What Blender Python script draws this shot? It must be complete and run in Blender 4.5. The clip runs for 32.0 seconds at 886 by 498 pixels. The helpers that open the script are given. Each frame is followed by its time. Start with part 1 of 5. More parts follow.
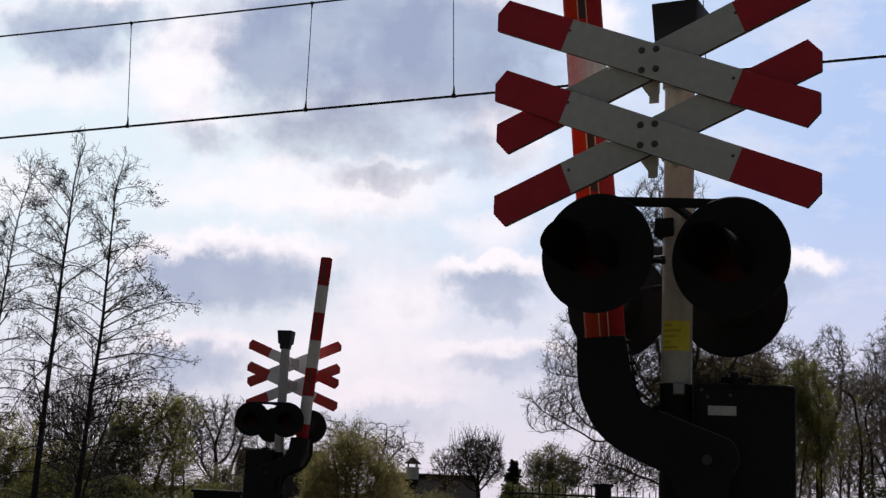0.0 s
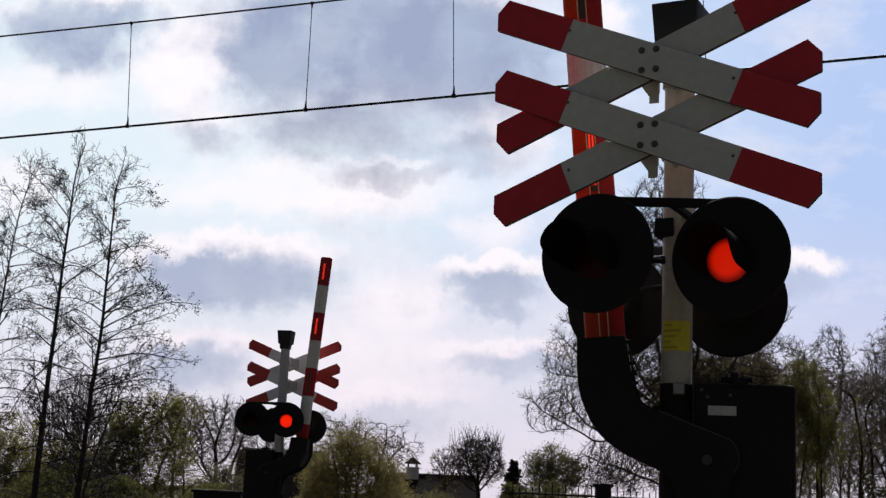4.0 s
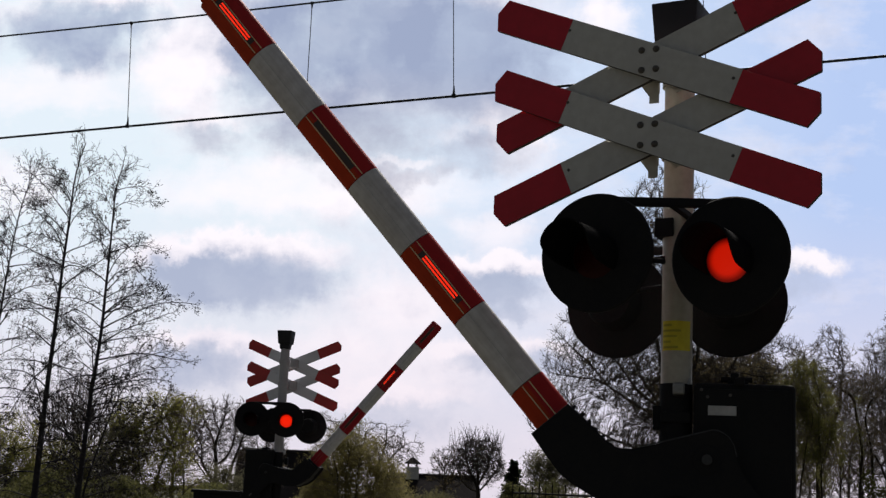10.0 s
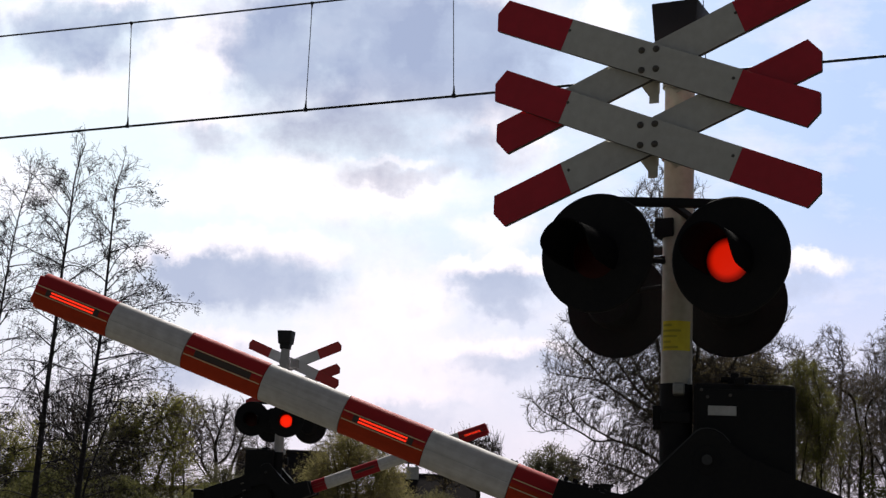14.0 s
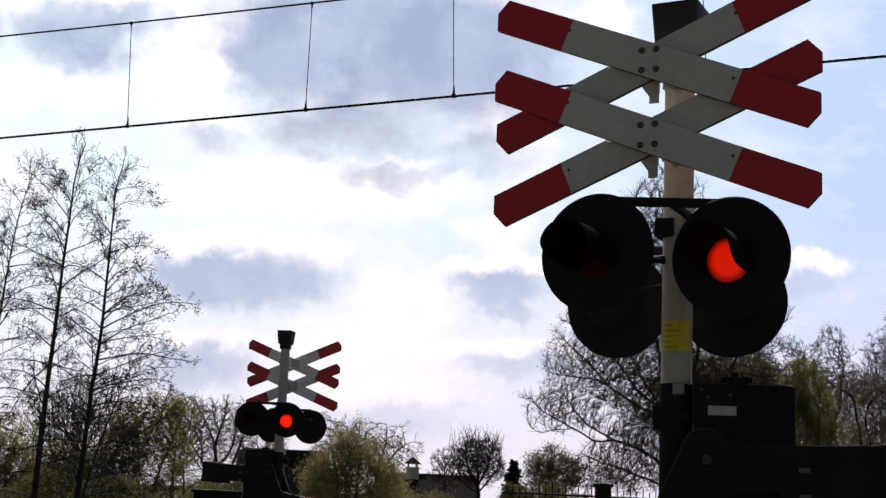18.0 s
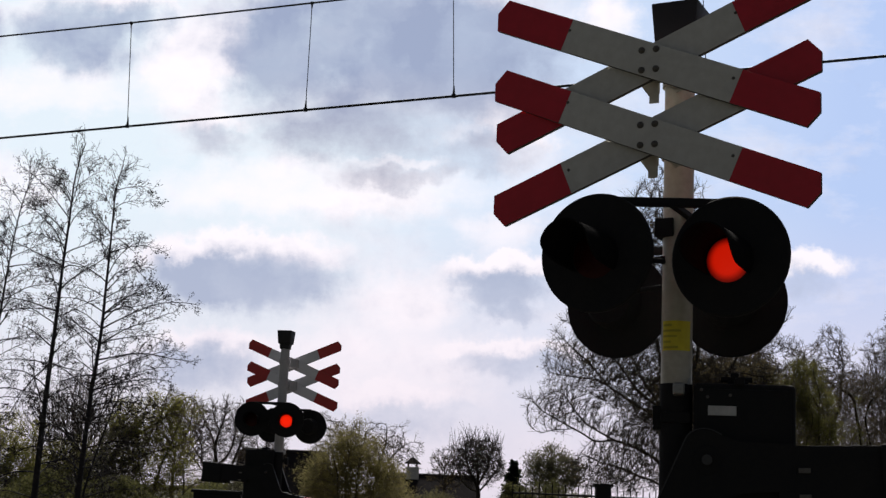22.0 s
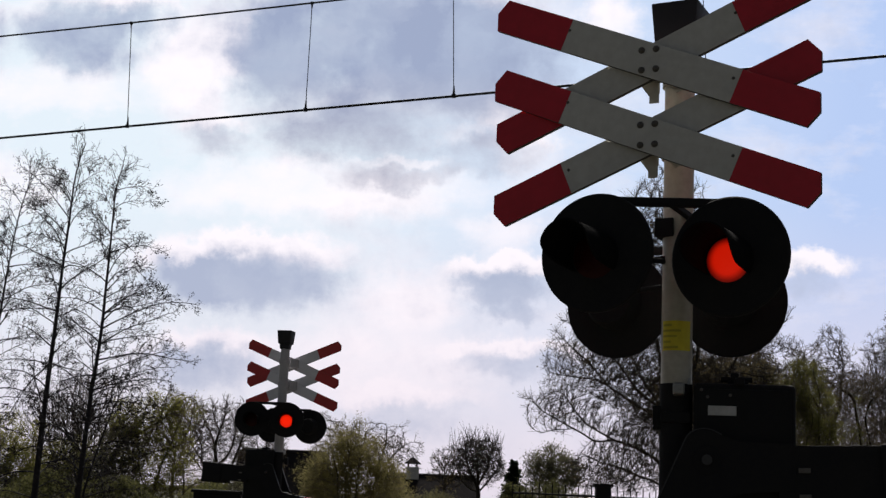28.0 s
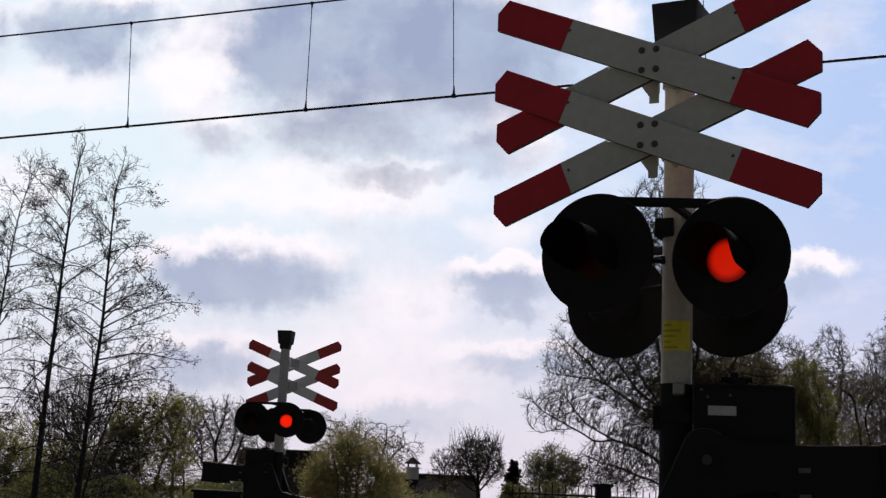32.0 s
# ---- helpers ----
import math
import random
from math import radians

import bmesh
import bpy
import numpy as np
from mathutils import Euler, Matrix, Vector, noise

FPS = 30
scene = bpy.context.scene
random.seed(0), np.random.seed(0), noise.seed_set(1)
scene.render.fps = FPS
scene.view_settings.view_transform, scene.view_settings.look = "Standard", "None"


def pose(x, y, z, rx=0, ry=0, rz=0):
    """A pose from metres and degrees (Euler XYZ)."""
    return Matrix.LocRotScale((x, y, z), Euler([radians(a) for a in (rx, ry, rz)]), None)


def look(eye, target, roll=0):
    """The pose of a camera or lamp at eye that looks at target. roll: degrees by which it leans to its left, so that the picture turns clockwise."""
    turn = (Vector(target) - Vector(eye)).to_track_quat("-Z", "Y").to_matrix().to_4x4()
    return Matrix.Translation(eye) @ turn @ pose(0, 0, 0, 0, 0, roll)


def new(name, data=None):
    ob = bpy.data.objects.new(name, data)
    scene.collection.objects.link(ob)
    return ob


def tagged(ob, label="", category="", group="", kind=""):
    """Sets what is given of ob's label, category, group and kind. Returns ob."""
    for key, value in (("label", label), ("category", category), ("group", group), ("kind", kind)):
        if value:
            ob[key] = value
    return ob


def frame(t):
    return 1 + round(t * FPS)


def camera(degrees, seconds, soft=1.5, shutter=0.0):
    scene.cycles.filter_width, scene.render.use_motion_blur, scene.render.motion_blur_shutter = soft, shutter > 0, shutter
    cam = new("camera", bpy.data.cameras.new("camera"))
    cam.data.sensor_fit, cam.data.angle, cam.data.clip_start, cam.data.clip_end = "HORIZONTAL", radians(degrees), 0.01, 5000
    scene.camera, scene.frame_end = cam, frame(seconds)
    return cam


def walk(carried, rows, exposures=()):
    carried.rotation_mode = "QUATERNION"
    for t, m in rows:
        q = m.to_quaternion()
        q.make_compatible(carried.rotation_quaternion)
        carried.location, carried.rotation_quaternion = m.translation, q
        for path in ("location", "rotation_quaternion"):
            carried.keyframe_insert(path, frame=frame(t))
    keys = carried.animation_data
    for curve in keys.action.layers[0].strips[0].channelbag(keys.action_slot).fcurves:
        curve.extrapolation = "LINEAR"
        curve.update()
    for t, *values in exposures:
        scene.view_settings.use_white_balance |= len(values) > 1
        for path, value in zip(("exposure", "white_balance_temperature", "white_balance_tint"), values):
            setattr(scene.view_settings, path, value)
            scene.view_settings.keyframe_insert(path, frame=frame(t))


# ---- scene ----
import collections

cam = camera(37.07, 32.0, soft=1.4)
EYE = Matrix.Translation((0, 0, 1.15)) @ pose(0, 0, 0, 90 + 10.56, 0, 0) @ pose(0, 0, 0, 0, 0, 2.604)
walk(cam, [(0.0, EYE), (32.0, EYE)], exposures=[(0.0, -0.10), (11.0, -0.10), (12.0, -0.08), (13.0, 0.04), (14.5, 0.11), (16.5, 0.15), (18.0, 0.12), (20.0, 0.0), (23.0, -0.09), (32.0, -0.09)])

# ---- daylight ----
world = bpy.data.worlds.new("sky")
scene.world = world
world.use_nodes = True
wn = world.node_tree.nodes
sky = wn.new("ShaderNodeTexSky")
sky.sky_type = "NISHITA"
sky.sun_disc = False
sky.sun_elevation = radians(48)
sky.sun_rotation = radians(8)
sky.air_density, sky.dust_density = 1.0, 2.5
wn["Background"].inputs["Strength"].default_value = 0.031
haze = wn.new("ShaderNodeHueSaturation")
haze.inputs["Saturation"].default_value = 0.5
world.node_tree.links.new(sky.outputs["Color"], haze.inputs["Color"])
world.node_tree.links.new(haze.outputs["Color"], wn["Background"].inputs["Color"])

sun_data = bpy.data.lights.new("sun", "SUN")
sun_data.energy = 4.4
sun_data.angle = radians(9.0)
sun_data.color = (1.0, 0.95, 0.88)
sun = new("sun", sun_data)
SUN_DIR = Vector((math.sin(radians(8)) * math.cos(radians(48)), math.cos(radians(8)) * math.cos(radians(48)), math.sin(radians(48))))
sun.matrix_world = look(SUN_DIR * 60, (0, 0, 0))


# ---- materials ----
class Nodes:
    """A small helper that wires shader nodes."""

    def __init__(self, m):
        m.use_nodes = True
        self.t = m.node_tree
        self.bsdf = self.t.nodes.get("Principled BSDF")
        self.out = self.t.nodes.get("Material Output")

    def add(self, kind, **values):
        n = self.t.nodes.new(kind)
        for k, v in values.items():
            n.inputs[k].default_value = v
        return n

    def link(self, a, b):
        self.t.links.new(a, b)

    def math(self, op, a, b=None, c=None):
        n = self.t.nodes.new("ShaderNodeMath")
        n.operation = op
        for i, v in enumerate((a, b, c)):
            if v is None:
                continue
            if isinstance(v, (int, float)):
                n.inputs[i].default_value = v
            else:
                self.link(v, n.inputs[i])
        return n.outputs[0]

    def mix(self, fac, a, b):
        n = self.t.nodes.new("ShaderNodeMix")
        n.data_type = "RGBA"
        for i, v in ((0, fac), (6, a), (7, b)):
            if isinstance(v, (int, float)):
                n.inputs[i].default_value = v
            elif isinstance(v, tuple):
                n.inputs[i].default_value = (*v, 1.0)
            else:
                self.link(v, n.inputs[i])
        return n.outputs[2]


def surface(name, colour, dark, rough=0.5, metal=0.0, grain=60.0, stain=4.0, bump=0.1, amount=0.5, per_piece=0.0, dist=0.004, spec=0.5, stretch=None):
    """Paint, metal, bark or soil: two scales of variation and a fine relief."""
    m = bpy.data.materials.new(name)
    n = Nodes(m)
    co = n.add("ShaderNodeTexCoord").outputs["Object"]
    fine = n.add("ShaderNodeTexNoise", Scale=grain, Detail=4.0)
    broad = n.add("ShaderNodeTexNoise", Scale=stain, Detail=5.0, Roughness=0.65)
    n.link(co, fine.inputs["Vector"])
    if stretch:
        along = n.add("ShaderNodeMapping", Scale=stretch)
        n.link(co, along.inputs["Vector"])
        n.link(along.outputs[0], broad.inputs["Vector"])
    else:
        n.link(co, broad.inputs["Vector"])
    f = n.math("MULTIPLY_ADD", fine.outputs[0], 0.45, n.math("MULTIPLY", broad.outputs[0], 0.75))
    ramp = n.add("ShaderNodeMapRange")
    ramp.inputs["From Min"].default_value, ramp.inputs["From Max"].default_value = 0.42, 0.82
    ramp.inputs["To Max"].default_value = amount
    n.link(f, ramp.inputs["Value"])
    col = n.mix(ramp.outputs[0], colour, dark)
    if per_piece:
        info = n.add("ShaderNodeNewGeometry")
        v = n.math("MULTIPLY_ADD", info.outputs["Random Per Island"], per_piece * 2, 1.0 - per_piece)
        hsv = n.add("ShaderNodeHueSaturation")
        n.link(v, hsv.inputs["Value"])
        n.link(col, hsv.inputs["Color"])
        col = hsv.outputs[0]
    n.link(col, n.bsdf.inputs["Base Color"])
    n.link(n.math("MULTIPLY_ADD", fine.outputs[0], 0.2, rough - 0.1), n.bsdf.inputs["Roughness"])
    n.bsdf.inputs["Metallic"].default_value = metal
    n.bsdf.inputs["Specular IOR Level"].default_value = spec
    if bump:
        b = n.add("ShaderNodeBump", Strength=bump, Distance=dist)
        n.link(fine.outputs[0], b.inputs["Height"])
        n.link(b.outputs[0], n.bsdf.inputs["Normal"])
    return m


def glowing(name, colour, strength):
    m = bpy.data.materials.new(name)
    n = Nodes(m)
    n.bsdf.inputs["Base Color"].default_value = (*[c * 0.5 for c in colour], 1)
    n.bsdf.inputs["Emission Color"].default_value = (*colour, 1)
    n.bsdf.inputs["Emission Strength"].default_value = strength
    return m


WHITE = surface("white_paint", (0.66, 0.65, 0.62), (0.40, 0.38, 0.35), 0.45, grain=35, stain=3, amount=0.55)
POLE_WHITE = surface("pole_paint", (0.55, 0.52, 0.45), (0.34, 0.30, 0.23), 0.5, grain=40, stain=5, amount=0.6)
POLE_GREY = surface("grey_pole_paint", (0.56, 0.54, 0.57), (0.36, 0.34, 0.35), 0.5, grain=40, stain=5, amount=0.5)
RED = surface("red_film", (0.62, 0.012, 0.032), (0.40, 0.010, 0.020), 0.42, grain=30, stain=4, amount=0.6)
# far post: haze of the distance mixed into its boards and grey pole
WHITE_HAZED = surface("hazed_white_film", (0.86, 0.85, 0.90), (0.68, 0.66, 0.70), 0.4, grain=35, stain=3, amount=0.4)
RED_HAZED = surface("hazed_red_film", (0.62, 0.05, 0.05), (0.45, 0.03, 0.03), 0.4, grain=30, stain=4, amount=0.5)
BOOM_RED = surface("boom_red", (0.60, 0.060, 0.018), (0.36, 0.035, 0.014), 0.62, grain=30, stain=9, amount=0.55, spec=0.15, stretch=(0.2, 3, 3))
# upper half darker crimson, lower half lighter: bounce from below put into the colour
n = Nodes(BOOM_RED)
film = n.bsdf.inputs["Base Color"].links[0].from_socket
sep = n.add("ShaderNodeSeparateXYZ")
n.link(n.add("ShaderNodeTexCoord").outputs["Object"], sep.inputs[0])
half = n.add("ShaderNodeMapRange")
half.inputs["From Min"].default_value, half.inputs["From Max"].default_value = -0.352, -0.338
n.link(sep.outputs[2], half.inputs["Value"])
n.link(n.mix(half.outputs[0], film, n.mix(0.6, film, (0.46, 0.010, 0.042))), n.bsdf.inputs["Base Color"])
CRIMSON = surface("crimson_film", (0.46, 0.022, 0.034), (0.30, 0.016, 0.024), 0.55, grain=30, stain=9, amount=0.55, spec=0.2, stretch=(0.2, 3, 3))
BOOM_WHITE = surface("boom_white", (0.84, 0.81, 0.81), (0.44, 0.40, 0.38), 0.62, grain=25, stain=9, amount=0.75, spec=0.2, stretch=(0.14, 3.2, 3.2))
BLACK = surface("black_enamel", (0.021, 0.021, 0.024), (0.030, 0.029, 0.029), 0.7, grain=70, stain=6, amount=0.8, bump=0.15, spec=0.04)
HOOD = surface("hood_black", (0.010, 0.010, 0.012), (0.014, 0.014, 0.014), 0.9, grain=70, stain=9, amount=0.8, spec=0.02)
BOX_PAINT = surface("cabinet_paint", (0.012, 0.012, 0.014), (0.019, 0.019, 0.020), 0.6, grain=55, stain=5, amount=0.8, bump=0.2, spec=0.16)
STEEL = surface("galvanised", (0.36, 0.36, 0.35), (0.16, 0.15, 0.14), 0.42, metal=0.85, grain=50, stain=8, amount=0.7)
# dark colour for board edges, standing for their shade
EDGE_SHADE = surface("shaded_edge", (0.085, 0.072, 0.065), (0.04, 0.034, 0.03), 0.8, grain=60, stain=12, amount=0.7)
# worn bolt ends, and the highlight painted along the fork arms
WORN_AND_LIT = surface("worn_and_lit_steel", (0.050, 0.050, 0.054), (0.024, 0.024, 0.026), 0.5, metal=0.2, grain=80, stain=14, amount=0.7)
BELL = surface("bell_enamel", (0.022, 0.022, 0.028), (0.035, 0.033, 0.036), 0.55, grain=50, stain=5, amount=0.7, spec=0.3)
BOLT = surface("bolt_steel", (0.16, 0.15, 0.14), (0.07, 0.06, 0.05), 0.5, metal=0.7, grain=90, stain=20)
RAIL = surface("boom_trim", (0.86, 0.66, 0.40), (0.62, 0.46, 0.28), 0.5, grain=60, stain=8)
RAIL_DULL = surface("dull_boom_trim", (0.42, 0.10, 0.07), (0.28, 0.07, 0.05), 0.5, grain=60, stain=8)
CHANNEL = surface("boom_channel", (0.060, 0.034, 0.024), (0.085, 0.05, 0.035), 0.35, grain=60, stain=8)
YELLOW = surface("yellow_sticker", (0.80, 0.68, 0.03), (0.60, 0.48, 0.03), 0.5, grain=40, stain=14, amount=0.6)
INK = surface("faded_ink", (0.42, 0.36, 0.03), (0.55, 0.46, 0.03), 0.6, grain=60, stain=20)
PLATE = surface("plate_white", (0.55, 0.55, 0.55), (0.35, 0.34, 0.33), 0.45, grain=60, stain=15)
LENS = surface("dark_red_lens", (0.042, 0.004, 0.0035), (0.028, 0.003, 0.003), 0.4, grain=120, stain=30, bump=0.3, spec=0.15)


def lamp_glow(name, core, rim, inner):
    """A red signal lens: brightest in the middle, dimmer towards its rim."""
    m = glowing(name, (1.0, 0.016, 0.002), core)
    n = Nodes(m)
    co = n.add("ShaderNodeSeparateXYZ")
    n.link(n.add("ShaderNodeTexCoord").outputs["Object"], co.inputs[0])
    reach = n.math("SQRT", n.math("MULTIPLY_ADD", co.outputs[0], co.outputs[0], n.math("MULTIPLY", co.outputs[2], co.outputs[2])))
    fall = n.add("ShaderNodeMapRange")
    fall.interpolation_type = "SMOOTHSTEP"
    for key, value in (("From Min", inner), ("From Max", 0.084), ("To Min", core), ("To Max", rim)):
        fall.inputs[key].default_value = value
    n.link(reach, fall.inputs["Value"])
    n.link(fall.outputs[0], n.bsdf.inputs["Emission Strength"])
    return m


LAMP_NEAR = lamp_glow("lit_red_lamp", 0.54, 0.05, 0.045)
LAMP_FAR = lamp_glow("lit_red_lamp_bright", 0.95, 0.35, 0.055)
LED_RED = glowing("lit_red_led", (1.0, 0.03, 0.008), 1.0)
WIRE = surface("weathered_copper", (0.022, 0.021, 0.025), (0.012, 0.012, 0.013), 0.55, metal=0.4, grain=90, stain=9)
BARK = surface("bark", (0.055, 0.045, 0.036), (0.022, 0.018, 0.015), 0.9, grain=25, stain=3, bump=0.6, dist=0.02, spec=0.2)
ALDER_BARK = surface("alder_bark", (0.034, 0.031, 0.036), (0.014, 0.013, 0.016), 0.9, grain=22, stain=3, bump=0.6, dist=0.02, spec=0.2)
SHRUB_TWIG = surface("shrub_bark", (0.17, 0.14, 0.11), (0.10, 0.085, 0.065), 0.9, grain=25, stain=2, bump=0, spec=0.1)
# twigs of the farther trees, lightened: distance haze is in the colour
TWIG = surface("twig_bark", (0.15, 0.128, 0.122), (0.09, 0.078, 0.075), 0.85, grain=25, stain=2, bump=0, spec=0.2)
DARK_TWIG = surface("dark_twig_bark", (0.075, 0.064, 0.058), (0.040, 0.034, 0.032), 0.9, grain=25, stain=2, bump=0, spec=0.2)
ALDER_TWIG = surface("alder_twig_bark", (0.030, 0.026, 0.030), (0.016, 0.014, 0.017), 0.9, grain=25, stain=2, bump=0, spec=0.2)
CONE = surface("alder_cone", (0.022, 0.018, 0.016), (0.012, 0.01, 0.01), 0.9, grain=25, stain=3, bump=0, per_piece=0.4, spec=0.2)


def leafy(name, colour, dark):
    """Thin leaves: light passes through them."""
    m = surface(name, colour, dark, 0.6, grain=12, stain=1.2, bump=0, amount=0.7, per_piece=0.14, spec=0.1)
    n = Nodes(m)
    tr = n.add("ShaderNodeBsdfTranslucent")
    mixer = n.add("ShaderNodeMixShader", Fac=0.72)
    src = n.bsdf.inputs["Base Color"].links[0].from_socket
    n.link(src, tr.inputs["Color"])
    n.link(n.bsdf.outputs[0], mixer.inputs[1])
    n.link(tr.outputs[0], mixer.inputs[2])
    n.link(mixer.outputs[0], n.out.inputs["Surface"])
    return m


LEAF_FRESH = leafy("fresh_leaf", (0.25, 0.24, 0.075), (0.18, 0.17, 0.055))
LEAF_HEDGE = leafy("hedge_leaf", (0.105, 0.105, 0.042), (0.07, 0.072, 0.03))
LEAF_BROWN = leafy("brown_leaf", (0.16, 0.13, 0.07), (0.11, 0.09, 0.05))
LEAF_OLIVE = leafy("olive_leaf", (0.23, 0.20, 0.085), (0.17, 0.15, 0.065))
LEAF_TALL = leafy("willow_leaf", (0.175, 0.17, 0.06), (0.125, 0.12, 0.045))
LEAF_DULL = leafy("dull_leaf", (0.135, 0.13, 0.08), (0.095, 0.09, 0.058))
LEAF_DARK = leafy("dark_leaf", (0.15, 0.138, 0.066), (0.105, 0.097, 0.046))
BUD = leafy("bud_leaf", (0.13, 0.10, 0.05), (0.07, 0.055, 0.03))
NEEDLE = leafy("needle", (0.02, 0.028, 0.02), (0.012, 0.018, 0.012))
GRASS = surface("verge", (0.075, 0.074, 0.055), (0.085, 0.072, 0.062), 0.9, grain=3.0, stain=0.15, bump=0.5, dist=0.05, spec=0.2)
ROOF = surface("roof_tile", (0.028, 0.024, 0.026), (0.016, 0.015, 0.017), 0.95, grain=6, stain=0.7, bump=0.3, per_piece=0.1, spec=0.05)
BRICK = surface("house_brick", (0.20, 0.10, 0.07), (0.11, 0.06, 0.045), 0.85, grain=8, stain=0.8, bump=0.3, per_piece=0.2)
WOOD_WHITE = surface("white_board", (0.7, 0.69, 0.66), (0.5, 0.48, 0.45), 0.5, grain=20, stain=2)
GLASS = surface("window_glass", (0.02, 0.022, 0.025), (0.03, 0.03, 0.03), 0.1, grain=2, stain=0.5, bump=0)


# ---- mesh helpers ----
def part(name, bm, material, parent=None, label="", smooth=False):
    """Links a bmesh as one mesh object under a thing or a part."""
    me = bpy.data.meshes.new(name)
    bmesh.ops.recalc_face_normals(bm, faces=bm.faces)
    bm.to_mesh(me)
    bm.free()
    me.materials.append(material)
    if smooth:
        me.shade_smooth()
        me.set_sharp_from_angle(angle=radians(38))
    ob = new(name, me)
    ob.parent = parent
    if label:
        tagged(ob, label)
    return ob


def arrays(name, verts, faces, material, parent=None, label="", smooth=False):
    """Links vertex and face arrays (all faces with the same count of corners) as one mesh object."""
    me = bpy.data.meshes.new(name)
    verts, faces = np.asarray(verts, np.float32), np.asarray(faces, np.int32)
    k = faces.shape[1]
    me.vertices.add(len(verts))
    me.vertices.foreach_set("co", verts.ravel())
    me.loops.add(faces.size)
    me.loops.foreach_set("vertex_index", faces.ravel())
    me.polygons.add(len(faces))
    me.polygons.foreach_set("loop_start", np.arange(0, faces.size, k, dtype=np.int32))
    me.update(calc_edges=True)
    if smooth:
        me.shade_smooth()
    me.materials.append(material)
    ob = new(name, me)
    ob.parent = parent
    if label:
        tagged(ob, label)
    return ob


def empty(name, m, label, category, group="", kind=""):
    ob = new(name)
    ob.empty_display_size = 0.1
    ob.matrix_world = m
    return tagged(ob, label, category, group, kind)


def box(bm, lo, hi, bevel=0.0, segments=2, m=None):
    """A box from corner to corner, with rounded edges."""
    size = [b - a for a, b in zip(lo, hi)]
    mid = [(a + b) / 2 for a, b in zip(lo, hi)]
    made = bmesh.ops.create_cube(bm, size=1.0, matrix=Matrix.Translation(mid) @ Matrix.Diagonal((*size, 1)))["verts"]
    if bevel:
        edges = list({e for v in made for e in v.link_edges})
        out = bmesh.ops.bevel(bm, geom=edges, offset=bevel, segments=segments, affect="EDGES", profile=0.6)
        made = list({v for f in out["faces"] for v in f.verts} | {v for v in made if v.is_valid})
    if m is not None:
        bmesh.ops.transform(bm, matrix=m, verts=[v for v in made if v.is_valid])
    return bm


def rod(bm, a, b, r0, r1=None, sides=16, caps=True):
    """A round bar from a to b."""
    a, b = Vector(a), Vector(b)
    d = b - a
    m = Matrix.Translation((a + b) / 2) @ d.to_track_quat("Z", "Y").to_matrix().to_4x4()
    bmesh.ops.create_cone(bm, cap_ends=caps, segments=sides, radius1=r0, radius2=r0 if r1 is None else r1, depth=d.length, matrix=m)
    return bm


def turned(bm, profile, sides=40, m=None):
    """A body of revolution round the y axis from (radius, y) pairs."""
    rings = []
    for r, y in profile:
        ring = []
        for i in range(sides if r > 1e-5 else 1):
            a = 2 * math.pi * i / sides
            co = Vector((r * math.cos(a), y, r * math.sin(a)))
            ring.append(bm.verts.new(m @ co if m is not None else co))
        rings.append(ring)
    for p, q in zip(rings, rings[1:]):
        for i in range(sides):
            j = (i + 1) % sides
            if len(p) == 1 and len(q) == 1:
                continue
            if len(p) == 1:
                bm.faces.new((p[0], q[i], q[j]))
            elif len(q) == 1:
                bm.faces.new((p[i], p[j], q[0]))
            else:
                bm.faces.new((p[i], p[j], q[j], q[i]))
    return bm


def slab(bm, outline, y0, y1, bevel=0.0):
    """A plate cut to an outline of (x, z) points, from depth y0 to y1."""
    a = [bm.verts.new((x, y0, z)) for x, z in outline]
    b = [bm.verts.new((x, y1, z)) for x, z in outline]
    n = len(a)
    faces = [bm.faces.new(a), bm.faces.new(b[::-1])]
    for i in range(n):
        faces.append(bm.faces.new((a[i], b[i], b[(i + 1) % n], a[(i + 1) % n])))
    if bevel:
        edges = list(faces[0].edges) + list(faces[1].edges)
        bmesh.ops.bevel(bm, geom=edges, offset=bevel, segments=2, affect="EDGES", profile=0.6)
    return bm


def clip(outline, nx, nz, d):
    """The part of a convex outline where nx x + nz z <= d."""
    out = []
    for (x0, z0), (x1, z1) in zip(outline, outline[1:] + outline[:1]):
        a, b = nx * x0 + nz * z0 - d, nx * x1 + nz * z1 - d
        if a <= 0:
            out.append((x0, z0))
        if a * b < 0:
            k = a / (a - b)
            out.append((x0 + k * (x1 - x0), z0 + k * (z1 - z0)))
    return out


# ---- sky and ground ----
SKY_R = 2500.0


